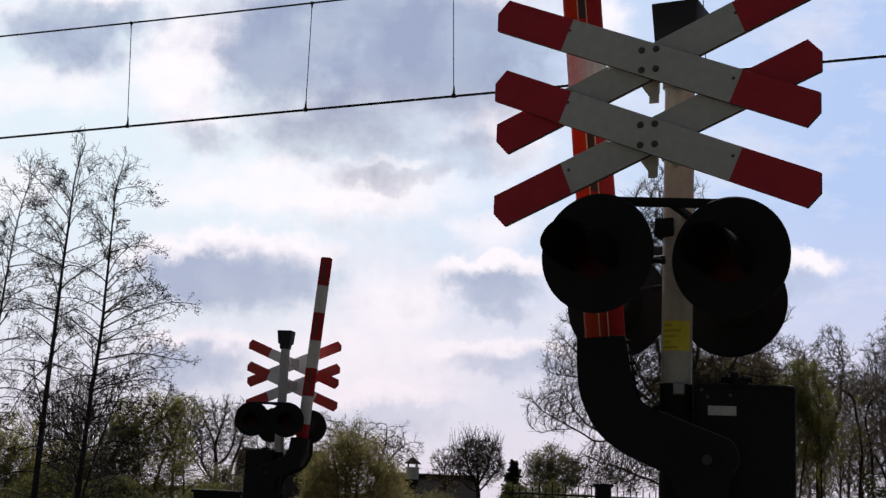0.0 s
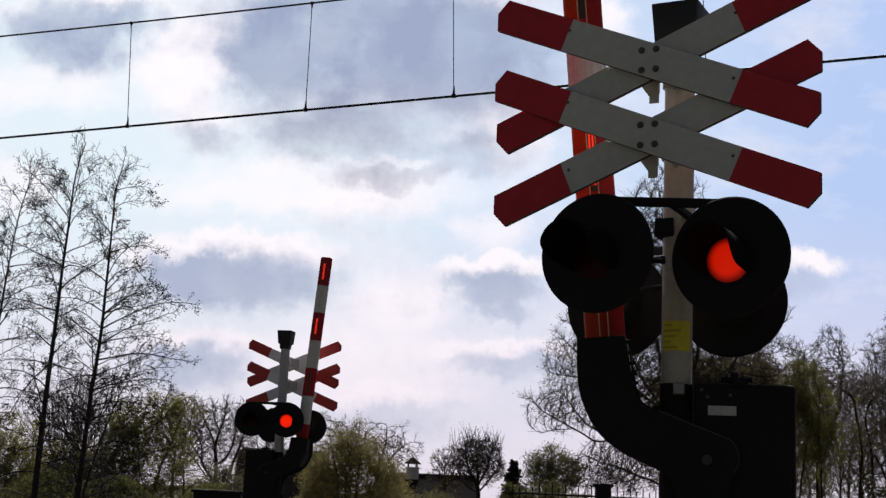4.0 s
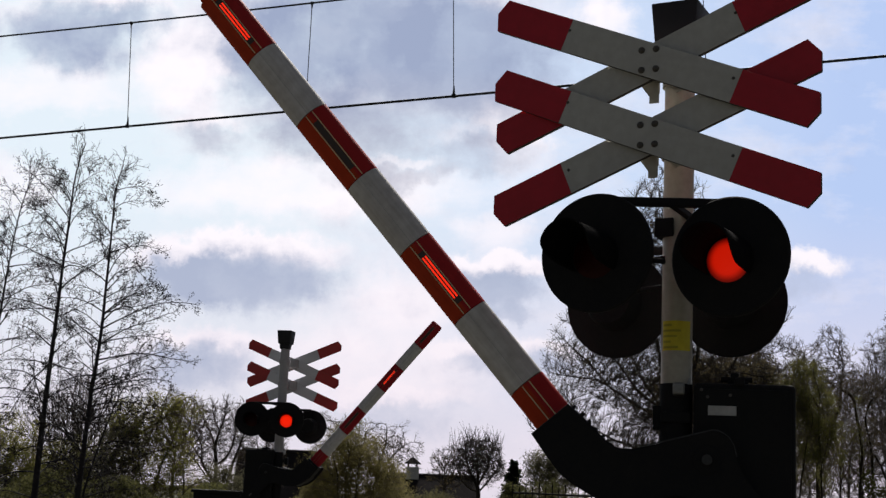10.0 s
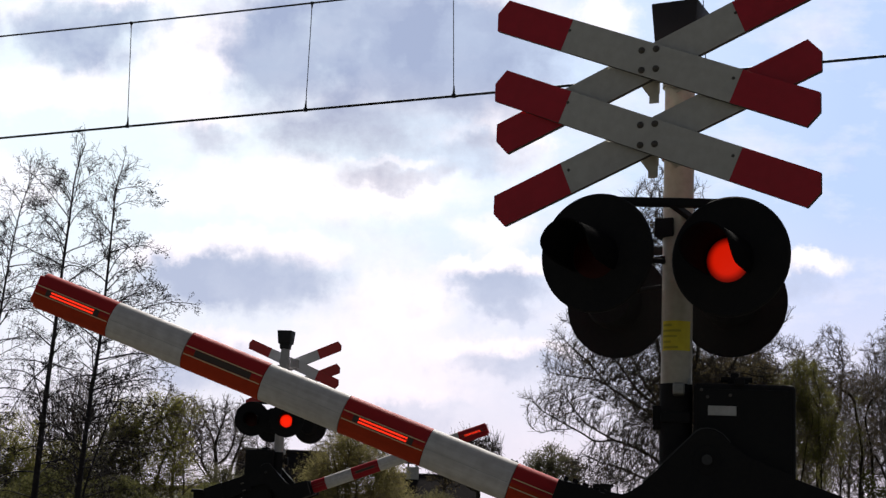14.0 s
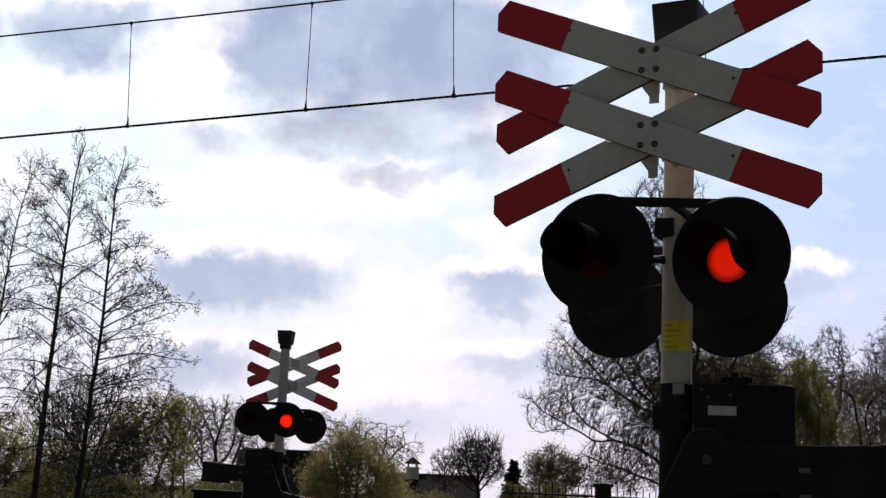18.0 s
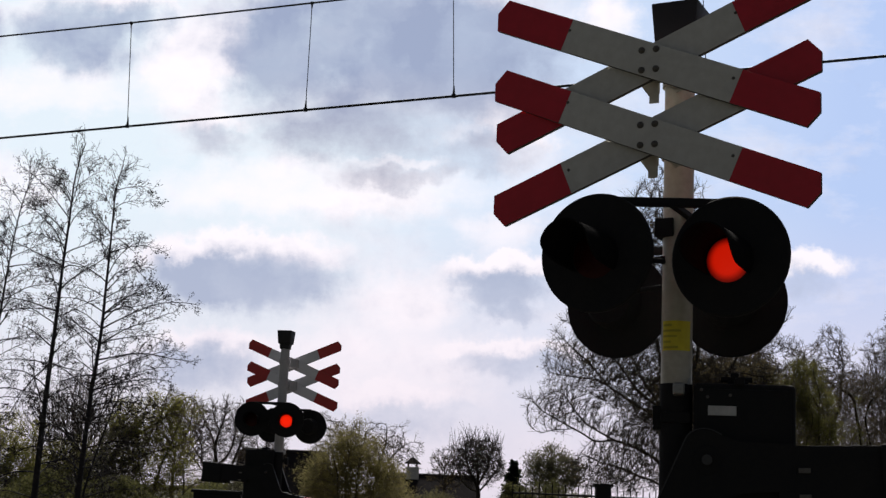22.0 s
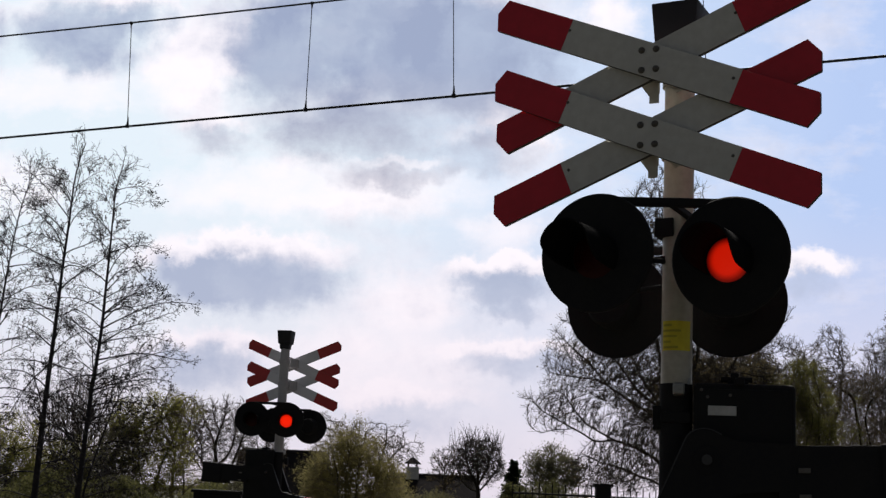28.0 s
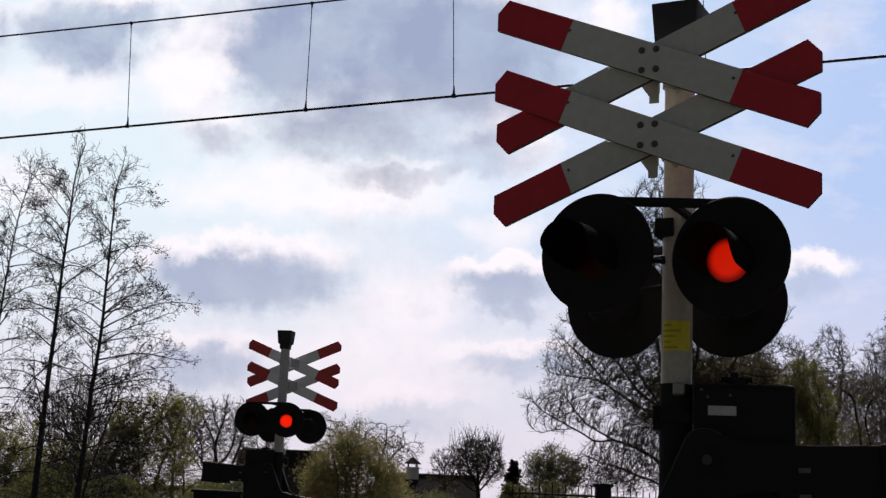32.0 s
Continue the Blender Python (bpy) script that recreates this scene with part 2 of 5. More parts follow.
def cloud_backdrop():
    """The far sky with its drifting cumulus, as a part of a sphere round the place."""
    us, vs = 72, 40
    verts, uvs, faces = [], [], []
    right, up, ahead = (EYE.to_3x3() @ Vector(c) for c in ((1, 0, 0), (0, 1, 0), (0, 0, -1)))
    for j in range(vs + 1):
        for i in range(us + 1):
            az, el = radians(-36 + 72 * i / us), radians(-3 + 37 * j / vs)
            d = Vector((math.sin(az) * math.cos(el), math.cos(az) * math.cos(el), math.sin(el)))
            verts.append(d * SKY_R)
            k = 2.3385 / d.dot(ahead)
            uvs.append((0.784 + d.dot(right) * k, 0.441 - d.dot(up) * k))
    for j in range(vs):
        for i in range(us):
            a = j * (us + 1) + i
            faces.append((a, a + 1, a + us + 2, a + us + 1))
    ob = arrays("backdrop", verts, faces, cloud_material(), smooth=True)
    layer = ob.data.uv_layers.new(name="sky")
    idx = np.empty(len(ob.data.loops), np.int32)
    ob.data.loops.foreach_get("vertex_index", idx)
    layer.data.foreach_set("uv", np.asarray(uvs, np.float32)[idx].ravel())
    return tagged(ob, "pale blue spring sky with drifting white and grey cumulus clouds", "sky", kind="structure")


# grey bellies of the clouds: centre, half size, depth of grey
GREY = [(0.64, 0.055, 0.245, 0.115, 1.0), (0.46, 0.10, 0.07, 0.07, 0.5), (0.87, 0.12, 0.13, 0.10, 0.75), (0.12, 0.06, 0.11, 0.06, 0.8), (0.245, 0.03, 0.06, 0.03, 0.5), (0.62, 0.235, 0.145, 0.052, 0.68),
        (0.69, 0.308, 0.12, 0.018, 0.5), (0.86, 0.275, 0.10, 0.035, 0.55), (0.37, 0.25, 0.05, 0.025, 0.4),
        (0.445, 0.493, 0.150, 0.056, 1.0), (0.34, 0.500, 0.09, 0.045, 0.55), (0.885, 0.506, 0.080, 0.035, 1.05), (0.90, 0.556, 0.045, 0.016, 0.6), (0.90, 0.648, 0.11, 0.026, 0.62),
        (0.36, 0.648, 0.11, 0.042, 0.75), (0.70, 0.738, 0.12, 0.032, 0.5), (1.43, 0.497, 0.06, 0.028, 0.5)]
# white heads and veils
BRIGHT = [(0.35, 0.11, 0.085, 0.10, 1.1), (0.10, 0.16, 0.14, 0.05, 0.9), (0.56, 0.33, 0.28, 0.05, 0.9), (0.42, 0.445, 0.17, 0.03, 0.8),
          (0.72, 0.53, 0.10, 0.05, 0.8), (0.66, 0.64, 0.22, 0.07, 0.8), (0.90, 0.462, 0.10, 0.02, 0.8), (0.92, 0.24, 0.06, 0.09, 0.7),
          (1.08, 0.04, 0.06, 0.05, 0.9), (0.03, 0.33, 0.08, 0.05, 0.6), (1.43, 0.462, 0.06, 0.022, 0.6), (0.88, 0.41, 0.06, 0.03, 0.6)]


def cloud_material():
    m = bpy.data.materials.new("cloud_sky")
    n = Nodes(m)
    n.t.nodes.remove(n.bsdf)
    uv = n.add("ShaderNodeUVMap").outputs[0]
    warp = n.add("ShaderNodeTexNoise", Scale=9.5, Detail=7.0, Roughness=0.6)
    warp.noise_dimensions = "2D"
    n.link(uv, warp.inputs["Vector"])
    shift = n.add("ShaderNodeVectorMath")
    shift.operation = "MULTIPLY_ADD"
    n.link(warp.outputs["Color"], shift.inputs[0])
    shift.inputs[1].default_value = (0.11, 0.075, 0)
    offset = n.add("ShaderNodeVectorMath")
    offset.operation = "ADD"
    n.link(uv, offset.inputs[0])
    offset.inputs[1].default_value = (-0.072, -0.050, 0)
    n.link(offset.outputs[0], shift.inputs[2])
    puffs = n.add("ShaderNodeTexNoise", Scale=27.0, Detail=6.0, Roughness=0.62)
    puffs.noise_dimensions = "2D"
    n.link(uv, puffs.inputs["Vector"])
    curl = n.add("ShaderNodeVectorMath")
    curl.operation = "MULTIPLY_ADD"
    n.link(puffs.outputs["Color"], curl.inputs[0])
    curl.inputs[1].default_value = (0.034, 0.025, 0)
    n.link(shift.outputs[0], curl.inputs[2])
    sep = n.add("ShaderNodeSeparateXYZ")
    n.link(curl.outputs[0], sep.inputs[0])
    x, y = sep.outputs[0], sep.outputs[1]
    raw = n.add("ShaderNodeSeparateXYZ")
    n.link(uv, raw.inputs[0])

    def field(blobs, down=0.0, base=1.0):
        total = 0.0
        for cx, cy, rx, ry, amp in blobs:
            dx = n.math("MULTIPLY", n.math("SUBTRACT", x, cx), 1 / rx)
            dy = n.math("MULTIPLY", n.math("SUBTRACT", y, cy - down), 1 / ry)
            if base != 1.0:
                dy = n.math("MAXIMUM", n.math("MULTIPLY", dy, base), n.math("MULTIPLY", dy, -1.0))
            d = n.math("MULTIPLY_ADD", dx, dx, n.math("MULTIPLY", dy, dy))
            g = n.math("POWER", 2.718, n.math("MULTIPLY", n.math("MULTIPLY", d, d), -0.8))
            total = n.math("MULTIPLY_ADD", g, amp, total)
        return total

    wisps = n.add("ShaderNodeTexNoise", Scale=6.0, Detail=7.0, Roughness=0.62)
    wisps.noise_dimensions = "2D"
    stretch = n.add("ShaderNodeMapping")
    stretch.inputs["Scale"].default_value = (0.6, 1.4, 1)
    n.link(uv, stretch.inputs["Vector"])
    n.link(stretch.outputs[0], wisps.inputs["Vector"])
    w = n.math("SUBTRACT", wisps.outputs[0], 0.5)
    grey = field(GREY, 0.0, 0.9)
    # the sun behind lights the heads: a white rim where the cloud thickens downwards
    rim = n.math("MAXIMUM", n.math("SUBTRACT", n.math("MINIMUM", field(GREY, 0.020, 0.9), 1.0), n.math("MINIMUM", grey, 1.0)), 0.0)
    curls = n.add("ShaderNodeTexNoise", Scale=21.0, Detail=6.0, Roughness=0.6)
    curls.noise_dimensions = "2D"
    n.link(uv, curls.inputs["Vector"])
    grey = n.math("MULTIPLY_ADD", n.math("SUBTRACT", curls.outputs[0], 0.5), 0.55, grey)
    grey = n.math("MINIMUM", n.math("MAXIMUM", n.math("MULTIPLY_ADD", w, 1.0, grey), 0.0), 1.0)
    crisp = n.add("ShaderNodeMapRange")
    crisp.interpolation_type = "SMOOTHSTEP"
    crisp.inputs["From Min"].default_value, crisp.inputs["From Max"].default_value = 0.10, 0.88
    n.link(grey, crisp.inputs["Value"])
    grey = n.math("MULTIPLY_ADD", grey, 0.68, n.math("MULTIPLY", crisp.outputs[0], 0.27))
    white = n.math("MINIMUM", n.math("MAXIMUM", n.math("MULTIPLY_ADD", w, 1.7, n.math("MULTIPLY_ADD", rim, 2.2, n.math("ADD", field(BRIGHT), 0.04))), 0.0), 1.0)
    low = n.add("ShaderNodeMapRange")
    low.inputs["From Min"].default_value, low.inputs["From Max"].default_value = 0.35, 0.85
    n.link(raw.outputs[1], low.inputs["Value"])
    rightward = n.add("ShaderNodeMapRange")
    rightward.inputs["From Min"].default_value, rightward.inputs["From Max"].default_value = 0.55, 1.5
    n.link(raw.outputs[0], rightward.inputs["Value"])
    blue = n.mix(rightward.outputs[0], (0.85, 0.95, 1.04), (0.52, 0.66, 0.98))
    clear = n.mix(low.outputs[0], blue, (0.84, 0.77, 0.87))
    lit = n.mix(low.outputs[0], (1.10, 1.05, 1.11), (0.96, 0.86, 0.945))
    warm = n.add("ShaderNodeMapRange")
    warm.inputs["From Min"].default_value, warm.inputs["From Max"].default_value = 0.12, 0.30
    n.link(raw.outputs[1], warm.inputs["Value"])
    cool = n.add("ShaderNodeMapRange")
    cool.inputs["From Min"].default_value, cool.inputs["From Max"].default_value = 0.33, 0.46
    n.link(raw.outputs[1], cool.inputs["Value"])
    shade = n.mix(low.outputs[0], n.mix(cool.outputs[0], n.mix(warm.outputs[0], (0.375, 0.44, 0.625), (0.47, 0.475, 0.59)), (0.455, 0.52, 0.69)), (0.50, 0.53, 0.69))
    col = n.mix(white, clear, lit)
    inner = n.add("ShaderNodeTexNoise", Scale=7.0, Detail=5.0, Roughness=0.5)
    inner.noise_dimensions = "2D"
    n.link(curl.outputs[0], inner.inputs["Vector"])
    body = n.math("MINIMUM", n.math("MAXIMUM", n.math("MULTIPLY_ADD", inner.outputs[0], 0.85, 0.54), 0.0), 1.12)
    col = n.mix(n.math("MINIMUM", n.math("MULTIPLY", grey, body), 1.0), col, shade)
    em = n.add("ShaderNodeEmission")
    n.link(col, em.inputs["Color"])
    n.link(em.outputs[0], n.out.inputs["Surface"])
    return m


BACKDROP = cloud_backdrop()

def ground_height(y):
    """The line runs on a low bank; behind it the land lies lower."""
    k = min(1.0, max(0.0, (y - 21.5) / 14.0))
    return -2.6 * k * k * (3 - 2 * k)


def ground_sheet():
    xs = np.concatenate(([-2400, -900, -300, -120], np.arange(-60, 61, 3.0), [120, 300, 900, 2400]))
    ys = np.concatenate(([-2400, -900, -300, -100, -40], np.arange(-20, 61, 1.5), [70, 90, 130, 300, 900, 2400]))
    rng = np.random.default_rng(2)
    verts = [(x, y, ground_height(y) + (rng.normal() * 0.02 if abs(x) < 61 and 6 < y < 61 else 0.0)) for y in ys for x in xs]
    n = len(xs)
    faces = [(j * n + i, j * n + i + 1, (j + 1) * n + i + 1, (j + 1) * n + i) for j in range(len(ys) - 1) for i in range(n - 1)]
    return tagged(arrays("ground", verts, faces, GRASS, smooth=True), "dull grassy verge and lower land reaching to the horizon", "ground", kind="structure")


ground_sheet()


# ---- crossing signals ----
PLANK = [(-0.632, 0.262), (-0.632, 0.190), (0.584, -0.313), (0.632, -0.262), (0.632, -0.190), (-0.584, 0.313)]
DX, DZ = 0.9265, -0.3763


def shaded_edges(ob):
    """Colours the cut edges of a board dark, in place of the shade on them."""
    ob.data.materials.append(EDGE_SHADE)
    for f in ob.data.polygons:
        if abs(f.normal.y) < 0.9:
            f.material_index = 1
    return ob


def plank(parent, z, mirror, y, white, red):
    """One board of a crossbuck: a white middle and two red ends, bevelled."""
    outline = [(-x, zz) if mirror else (x, zz) for x, zz in PLANK]
    if mirror:
        outline = outline[::-1]
    dx = -DX if mirror else DX
    mid = clip(clip(outline, dx, DZ, 0.36), -dx, -DZ, 0.36)
    ends = [clip(outline, -dx, -DZ, -0.36), clip(outline, dx, DZ, -0.36)]
    bm = slab(bmesh.new(), mid, -0.011, 0.011, 0.0008)
    ob = shaded_edges(part("plank", bm, white, parent))
    ob.location = (-0.035, y, z)
    for e in ends:
        shaded_edges(part("red_end", slab(bmesh.new(), e, -0.0112, 0.0112, 0.0008), red, ob, "red reflective board end"))
    for e in (-1, 1):
        so = part("screw", turned(bmesh.new(), [(0.0, -0.0155), (0.004, -0.015), (0.0065, -0.011)], 10), BOLT, ob, smooth=True)
        so.location = (e * 0.322, 0, (-e if not mirror else e) * 0.322 * 0.406 + 0.024)
    for bx in (-0.028, 0.028):
        for bz in (-0.039, 0.039):
            if not mirror:
                b = bmesh.new()
                turned(b, [(0.0, -0.024), (0.006, -0.023), (0.011, -0.018), (0.0135, -0.011), (0.0135, -0.009)], 14)
                bo = part("bolt", b, BOLT, ob, "round-headed steel bolt", True)
                bo.location = (bx, 0, bz)
    return ob


SINK = -0.016


def lamp_head(parent, x, y, z, facing, turn, glow):
    """A round black backing plate with a hooded red lamp; it faces -y when facing is 1."""
    m = pose(x, y, z, 0, 0, (0 if facing > 0 else 180) + turn)
    bm = bmesh.new()
    turned(bm, [(0.07, 0.012), (0.07, -0.004), (0.115, -0.012), (0.19, -0.002), (0.214, -0.006), (0.2195, 0.0), (0.2195, 0.012), (0.205, 0.016), (0.11, 0.03), (0.105, 0.10), (0.09, 0.135), (0.0, 0.14)], 56)
    head = part("lamp_head", bm, BLACK, parent, "round black lamp backing plate", True)
    head.matrix_local = m
    bm = bmesh.new()
    n, k = 40, 8
    rows = []
    for i in range(n + 1):
        a = radians(-34 + 248 * i / n)
        near_end = min(1.0, 5.0 * min(i, n - i) / n)
        depth = 0.05 + 0.205 * math.sqrt(1 - (1 - near_end) ** 2)
        rows.append([(bm.verts.new((0.088 * math.cos(a), -0.008 - depth * j / k, 0.088 * math.sin(a) + SINK)), bm.verts.new((0.093 * math.cos(a), -0.008 - depth * j / k, 0.093 * math.sin(a) + SINK))) for j in range(k + 1)])
    for p, q in zip(rows, rows[1:]):
        for j in range(k):
            bm.faces.new((p[j][0], q[j][0], q[j + 1][0], p[j + 1][0]))
            bm.faces.new((p[j][1], p[j + 1][1], q[j + 1][1], q[j][1]))
        bm.faces.new((p[k][0], q[k][0], q[k][1], p[k][1]))
    for r, flip in ((rows[0], 1), (rows[-1], -1)):
        for j in range(k):
            bm.faces.new((r[j][0], r[j + 1][0], r[j + 1][1], r[j][1])[::flip])
    part("hood", bm, HOOD, head, "matt black lamp hood", True)
    bm = turned(bmesh.new(), [(0.0, -0.018), (0.03, -0.017), (0.062, -0.013), (0.087, -0.007), (0.087, 0.006), (0.0, 0.006)], 32, pose(0, 0, SINK))
    part("lens", bm, LENS, head, "unlit dark red lens", True)
    bm = turned(bmesh.new(), [(0.0, -0.008), (0.03, -0.0075), (0.062, -0.004), (0.081, 0.004), (0.0, 0.006)], 32)
    lamp = part("lamp", bm, glow, head, "glowing red signal lamp", True)
    lamp.location = (0, 0.02, SINK)
    return head, lamp


def signal_post(m, front, rear, cross_z, glow, white, red, pole, gusset, bell):
    """A level crossing post: two crossbucks, two pairs of lamps and a bell on a white pole."""
    post = empty("crossing_signal", m, "white crossing post with two red-white crossbucks, black lamps and bell", "crossing signal", "crossing signals")
    bm = rod(bmesh.new(), (0, 0, 1.60), (0, 0, bell - 0.2), 0.0585, sides=32)
    part("pole", bm, pole, post, smooth=True)
    bm = rod(bmesh.new(), (0, 0, 0.0), (0, 0, 1.602), 0.0605, sides=32)
    box(bm, (-0.14, -0.14, 0), (0.14, 0.14, 0.03), 0.004)
    part("pole_foot", bm, BLACK, post, "black lower part of the pole", True)
    # bell on top
    bm = bmesh.new()
    for z0, z1, w0, w1 in ((bell - 0.24, bell - 0.172, 0.058, 0.064), (bell - 0.172, bell, 0.081, 0.094)):
        r = bmesh.ops.create_cone(bm, cap_ends=True, segments=4, radius1=w0 * 1.414, radius2=w1 * 1.414, depth=z1 - z0, matrix=Matrix.Translation((0, 0, (z0 + z1) / 2)) @ pose(0, 0, 0, 0, 0, 45))
        bmesh.ops.bevel(bm, geom=list({e for v in r["verts"] for e in v.link_edges}), offset=0.008, segments=2, affect="EDGES", profile=0.6)
    part("bell", bm, BELL, post, "black tapered crossing bell", True)
    for dz in (0.146, -0.146):
        plank(post, cross_z + dz, True, -0.252, white, red)
        plank(post, cross_z + dz, False, -0.28, white, red)
        # clamp, arms and gussets that carry the boards
        bm = bmesh.new()
        turned(bm, [(0.0585, -0.028), (0.068, -0.028), (0.068, 0.028), (0.0585, 0.028)], 28, pose(0, 0, cross_z + dz, 90, 0, 0))
        part("clamp", bm, pole, post, smooth=True)
        bm = bmesh.new()
        for sx in (-1, 1):
            slab(bm, [(-0.03, -0.055), (0.03, -0.055), (0.03, 0.055), (-0.03, 0.055)], sx * 0.052 - 0.003, sx * 0.052 + 0.003)
        bmesh.ops.transform(bm, matrix=pose(-0.02, -0.15, cross_z + dz, 0, 0, 90), verts=bm.verts)
        for v in bm.verts:
            far = v.co.y > -0.15
            v.co.y = -0.04 if far else -0.238
            v.co.x = v.co.x * (1.0 if far else 1.5)
        box(bm, (-0.10, -0.2405, cross_z + dz - 0.055), (0.055, -0.2355, cross_z + dz + 0.055), 0.001)
        part("bracket", bm, pole, post, "pale painted steel bracket")
        bm = slab(bmesh.new(), [(-0.118, -0.02), (-0.100, -0.060), (-0.055, -0.055 - gusset * 0.72), (-0.055, -0.055 - gusset), (-0.018, -0.055 - gusset), (-0.018, -0.07), (0.02, -0.065), (0.02, 0.06), (-0.118, 0.06)], -0.215, -0.209)
        slab(bm, [(0.024, 0.06), (0.024, -0.05 - gusset * 0.4), (0.05, -0.055 - gusset * 0.65), (0.085, -0.05 - gusset * 0.55), (0.085, 0.06)], -0.215, -0.209)
        bmesh.ops.translate(bm, vec=(0, 0, cross_z + dz), verts=bm.verts)
        part("gusset", bm, pole, post, "pale painted gusset plate")
    lamps = []
    for facing, (x, y, z, spread, bar_turn, turn) in ((1, front), (-1, rear)):
        s = 1 if facing > 0 else -1
        bar = Matrix.Translation((x, y, z)) @ pose(0, 0, 0, 0, 0, bar_turn)
        for e in (-1, 1):
            c = bar @ Vector((e * spread / 2, 0, 0))
            head, lamp = lamp_head(post, c.x, c.y, c.z, facing, turn, glow)
            lamps.append(lamp)
            bm = box(bmesh.new(), (e * spread / 2 - 0.016, s * 0.05 - 0.01, 0.03), (e * spread / 2 + 0.016, s * 0.05 + 0.01, 0.2), 0.003, m=bar)
            part("lamp_strap", bm, BLACK, post)
            bm = rod(bmesh.new(), bar @ Vector((e * spread / 2, s * 0.10, 0.03)), (e * 0.03, s * -0.02, z + 0.03), 0.011, sides=10)
            part("stay", bm, BLACK, post)
        bm = box(bmesh.new(), (-spread / 2 - 0.02, s * 0.07 - 0.016, 0.192), (spread / 2 + 0.02, s * 0.07 + 0.016, 0.224), 0.004, m=bar)
        part("lamp_bar", bm, BLACK, post)
        bm = bmesh.new()
        lo, hi = sorted((y + s * 0.06, -s * 0.03))
        box(bm, (0.044, lo, z + 0.190), (0.070, hi, z + 0.212), 0.003)
        if facing > 0:
            box(bm, (-0.074, -0.068, z + 0.125), (0.0, 0.03, z + 0.198), 0.006)
        else:
            box(bm, (-0.080, -0.045, z + 0.118), (0.0, 0.02, z + 0.136), 0.004)
        part("lamp_clamp", bm, BLACK, post)
    return post, lamps


def sticker(post):
    """A faded yellow notice wrapped round the pole, with rows of unreadable lettering."""
    n = 16
    verts, faces = [], []

    def band(z0, z1, a0, a1, r):
        base = len(verts)
        for i in range(n + 1):
            a = radians(a0 + (a1 - a0) * i / n)
            for z in (z0, z1):
                verts.append((r * math.cos(a), r * math.sin(a), z))
        for i in range(n):
            b = base + 2 * i
            faces.append((b, b + 2, b + 3, b + 1))

    band(1.725, 1.838, -134, -18, 0.0600)
    ob = arrays("sticker", verts, faces, YELLOW, post, "faded yellow notice with dark unreadable lettering", True)
    verts, faces = [], []
    for k, (w0, w1) in enumerate(((-128, -92), (-128, -60), (-128, -74), (-128, -96), (-128, -70))):
        z = 1.825 - 0.021 * k
        band(z - 0.008, z, w0, w1, 0.0604)
    arrays("lettering", verts, faces, INK, ob, smooth=True)


NEAR_POST, NEAR_LAMPS = signal_post(pose(0.905, 5.0, 0, 0, 0, -27), (0.045, -0.341, 2.038, 0.477, 21, -5), (-0.10, 0.29, 1.955, 0.475, 0, 0), 2.652, LAMP_NEAR, WHITE, RED, POLE_WHITE, 0.093, 3.10)
sticker(NEAR_POST)
_, FAR_LAMPS = signal_post(pose(-1.982, 17.1, 0, 0, 0, 167.2), (-0.04, -0.317, 1.95, 0.52, 0, 0), (0.059, 0.27, 2.0, 0.46, 0, 15), 2.612, LAMP_FAR, WHITE_HAZED, RED_HAZED, POLE_GREY, 0.02, 3.16)

# ---- barriers ----
S0, STRIPE, DROP = 0.657, 0.36, -0.345
# outline of a fork arm in the boom's plane: out along the boom, round the bend, and past the hub
ARM_OUTER = [(0.474, -0.440), (0.39, -0.446), (0.304, -0.448), (0.25, -0.440), (0.209, -0.427), (0.16, -0.408), (0.115, -0.381), (0.08, -0.350), (0.049, -0.306), (0.02, -0.258), (-0.005, -0.207), (-0.025, -0.165), (-0.06, -0.135)]
ARM_INNER = [(-0.085, 0.073), (-0.055, 0.090), (-0.02, 0.108), (0.01, 0.113), (0.035, 0.108), (0.055, 0.098), (0.07, 0.082), (0.15, -0.090), (0.19, -0.170), (0.215, -0.205), (0.242, -0.235), (0.30, -0.248), (0.384, -0.252), (0.474, -0.262)]
ARM = ARM_OUTER + [(-0.12, -0.115), (-0.31, -0.110), (-0.31, 0.058), (-0.12, 0.062)] + ARM_INNER


def tube_piece(bm, s0, s1, rx, rz, sides=36, caps=(True, True)):
    """A length of the boom: a tube of oval section along x with softly rounded ends."""
    rings = []
    for s, k in ((s0, 1.0), (s1, 1.0)):
        rings.append([bm.verts.new((s, rx * k * math.cos(2 * math.pi * i / sides), DROP + rz * k * math.sin(2 * math.pi * i / sides))) for i in range(sides)])
    for i in range(sides):
        j = (i + 1) % sides
        bm.faces.new((rings[0][i], rings[0][j], rings[1][j], rings[1][i]))
    for r, c in zip(rings, caps):
        if c:
            bm.faces.new(r)
    return bm


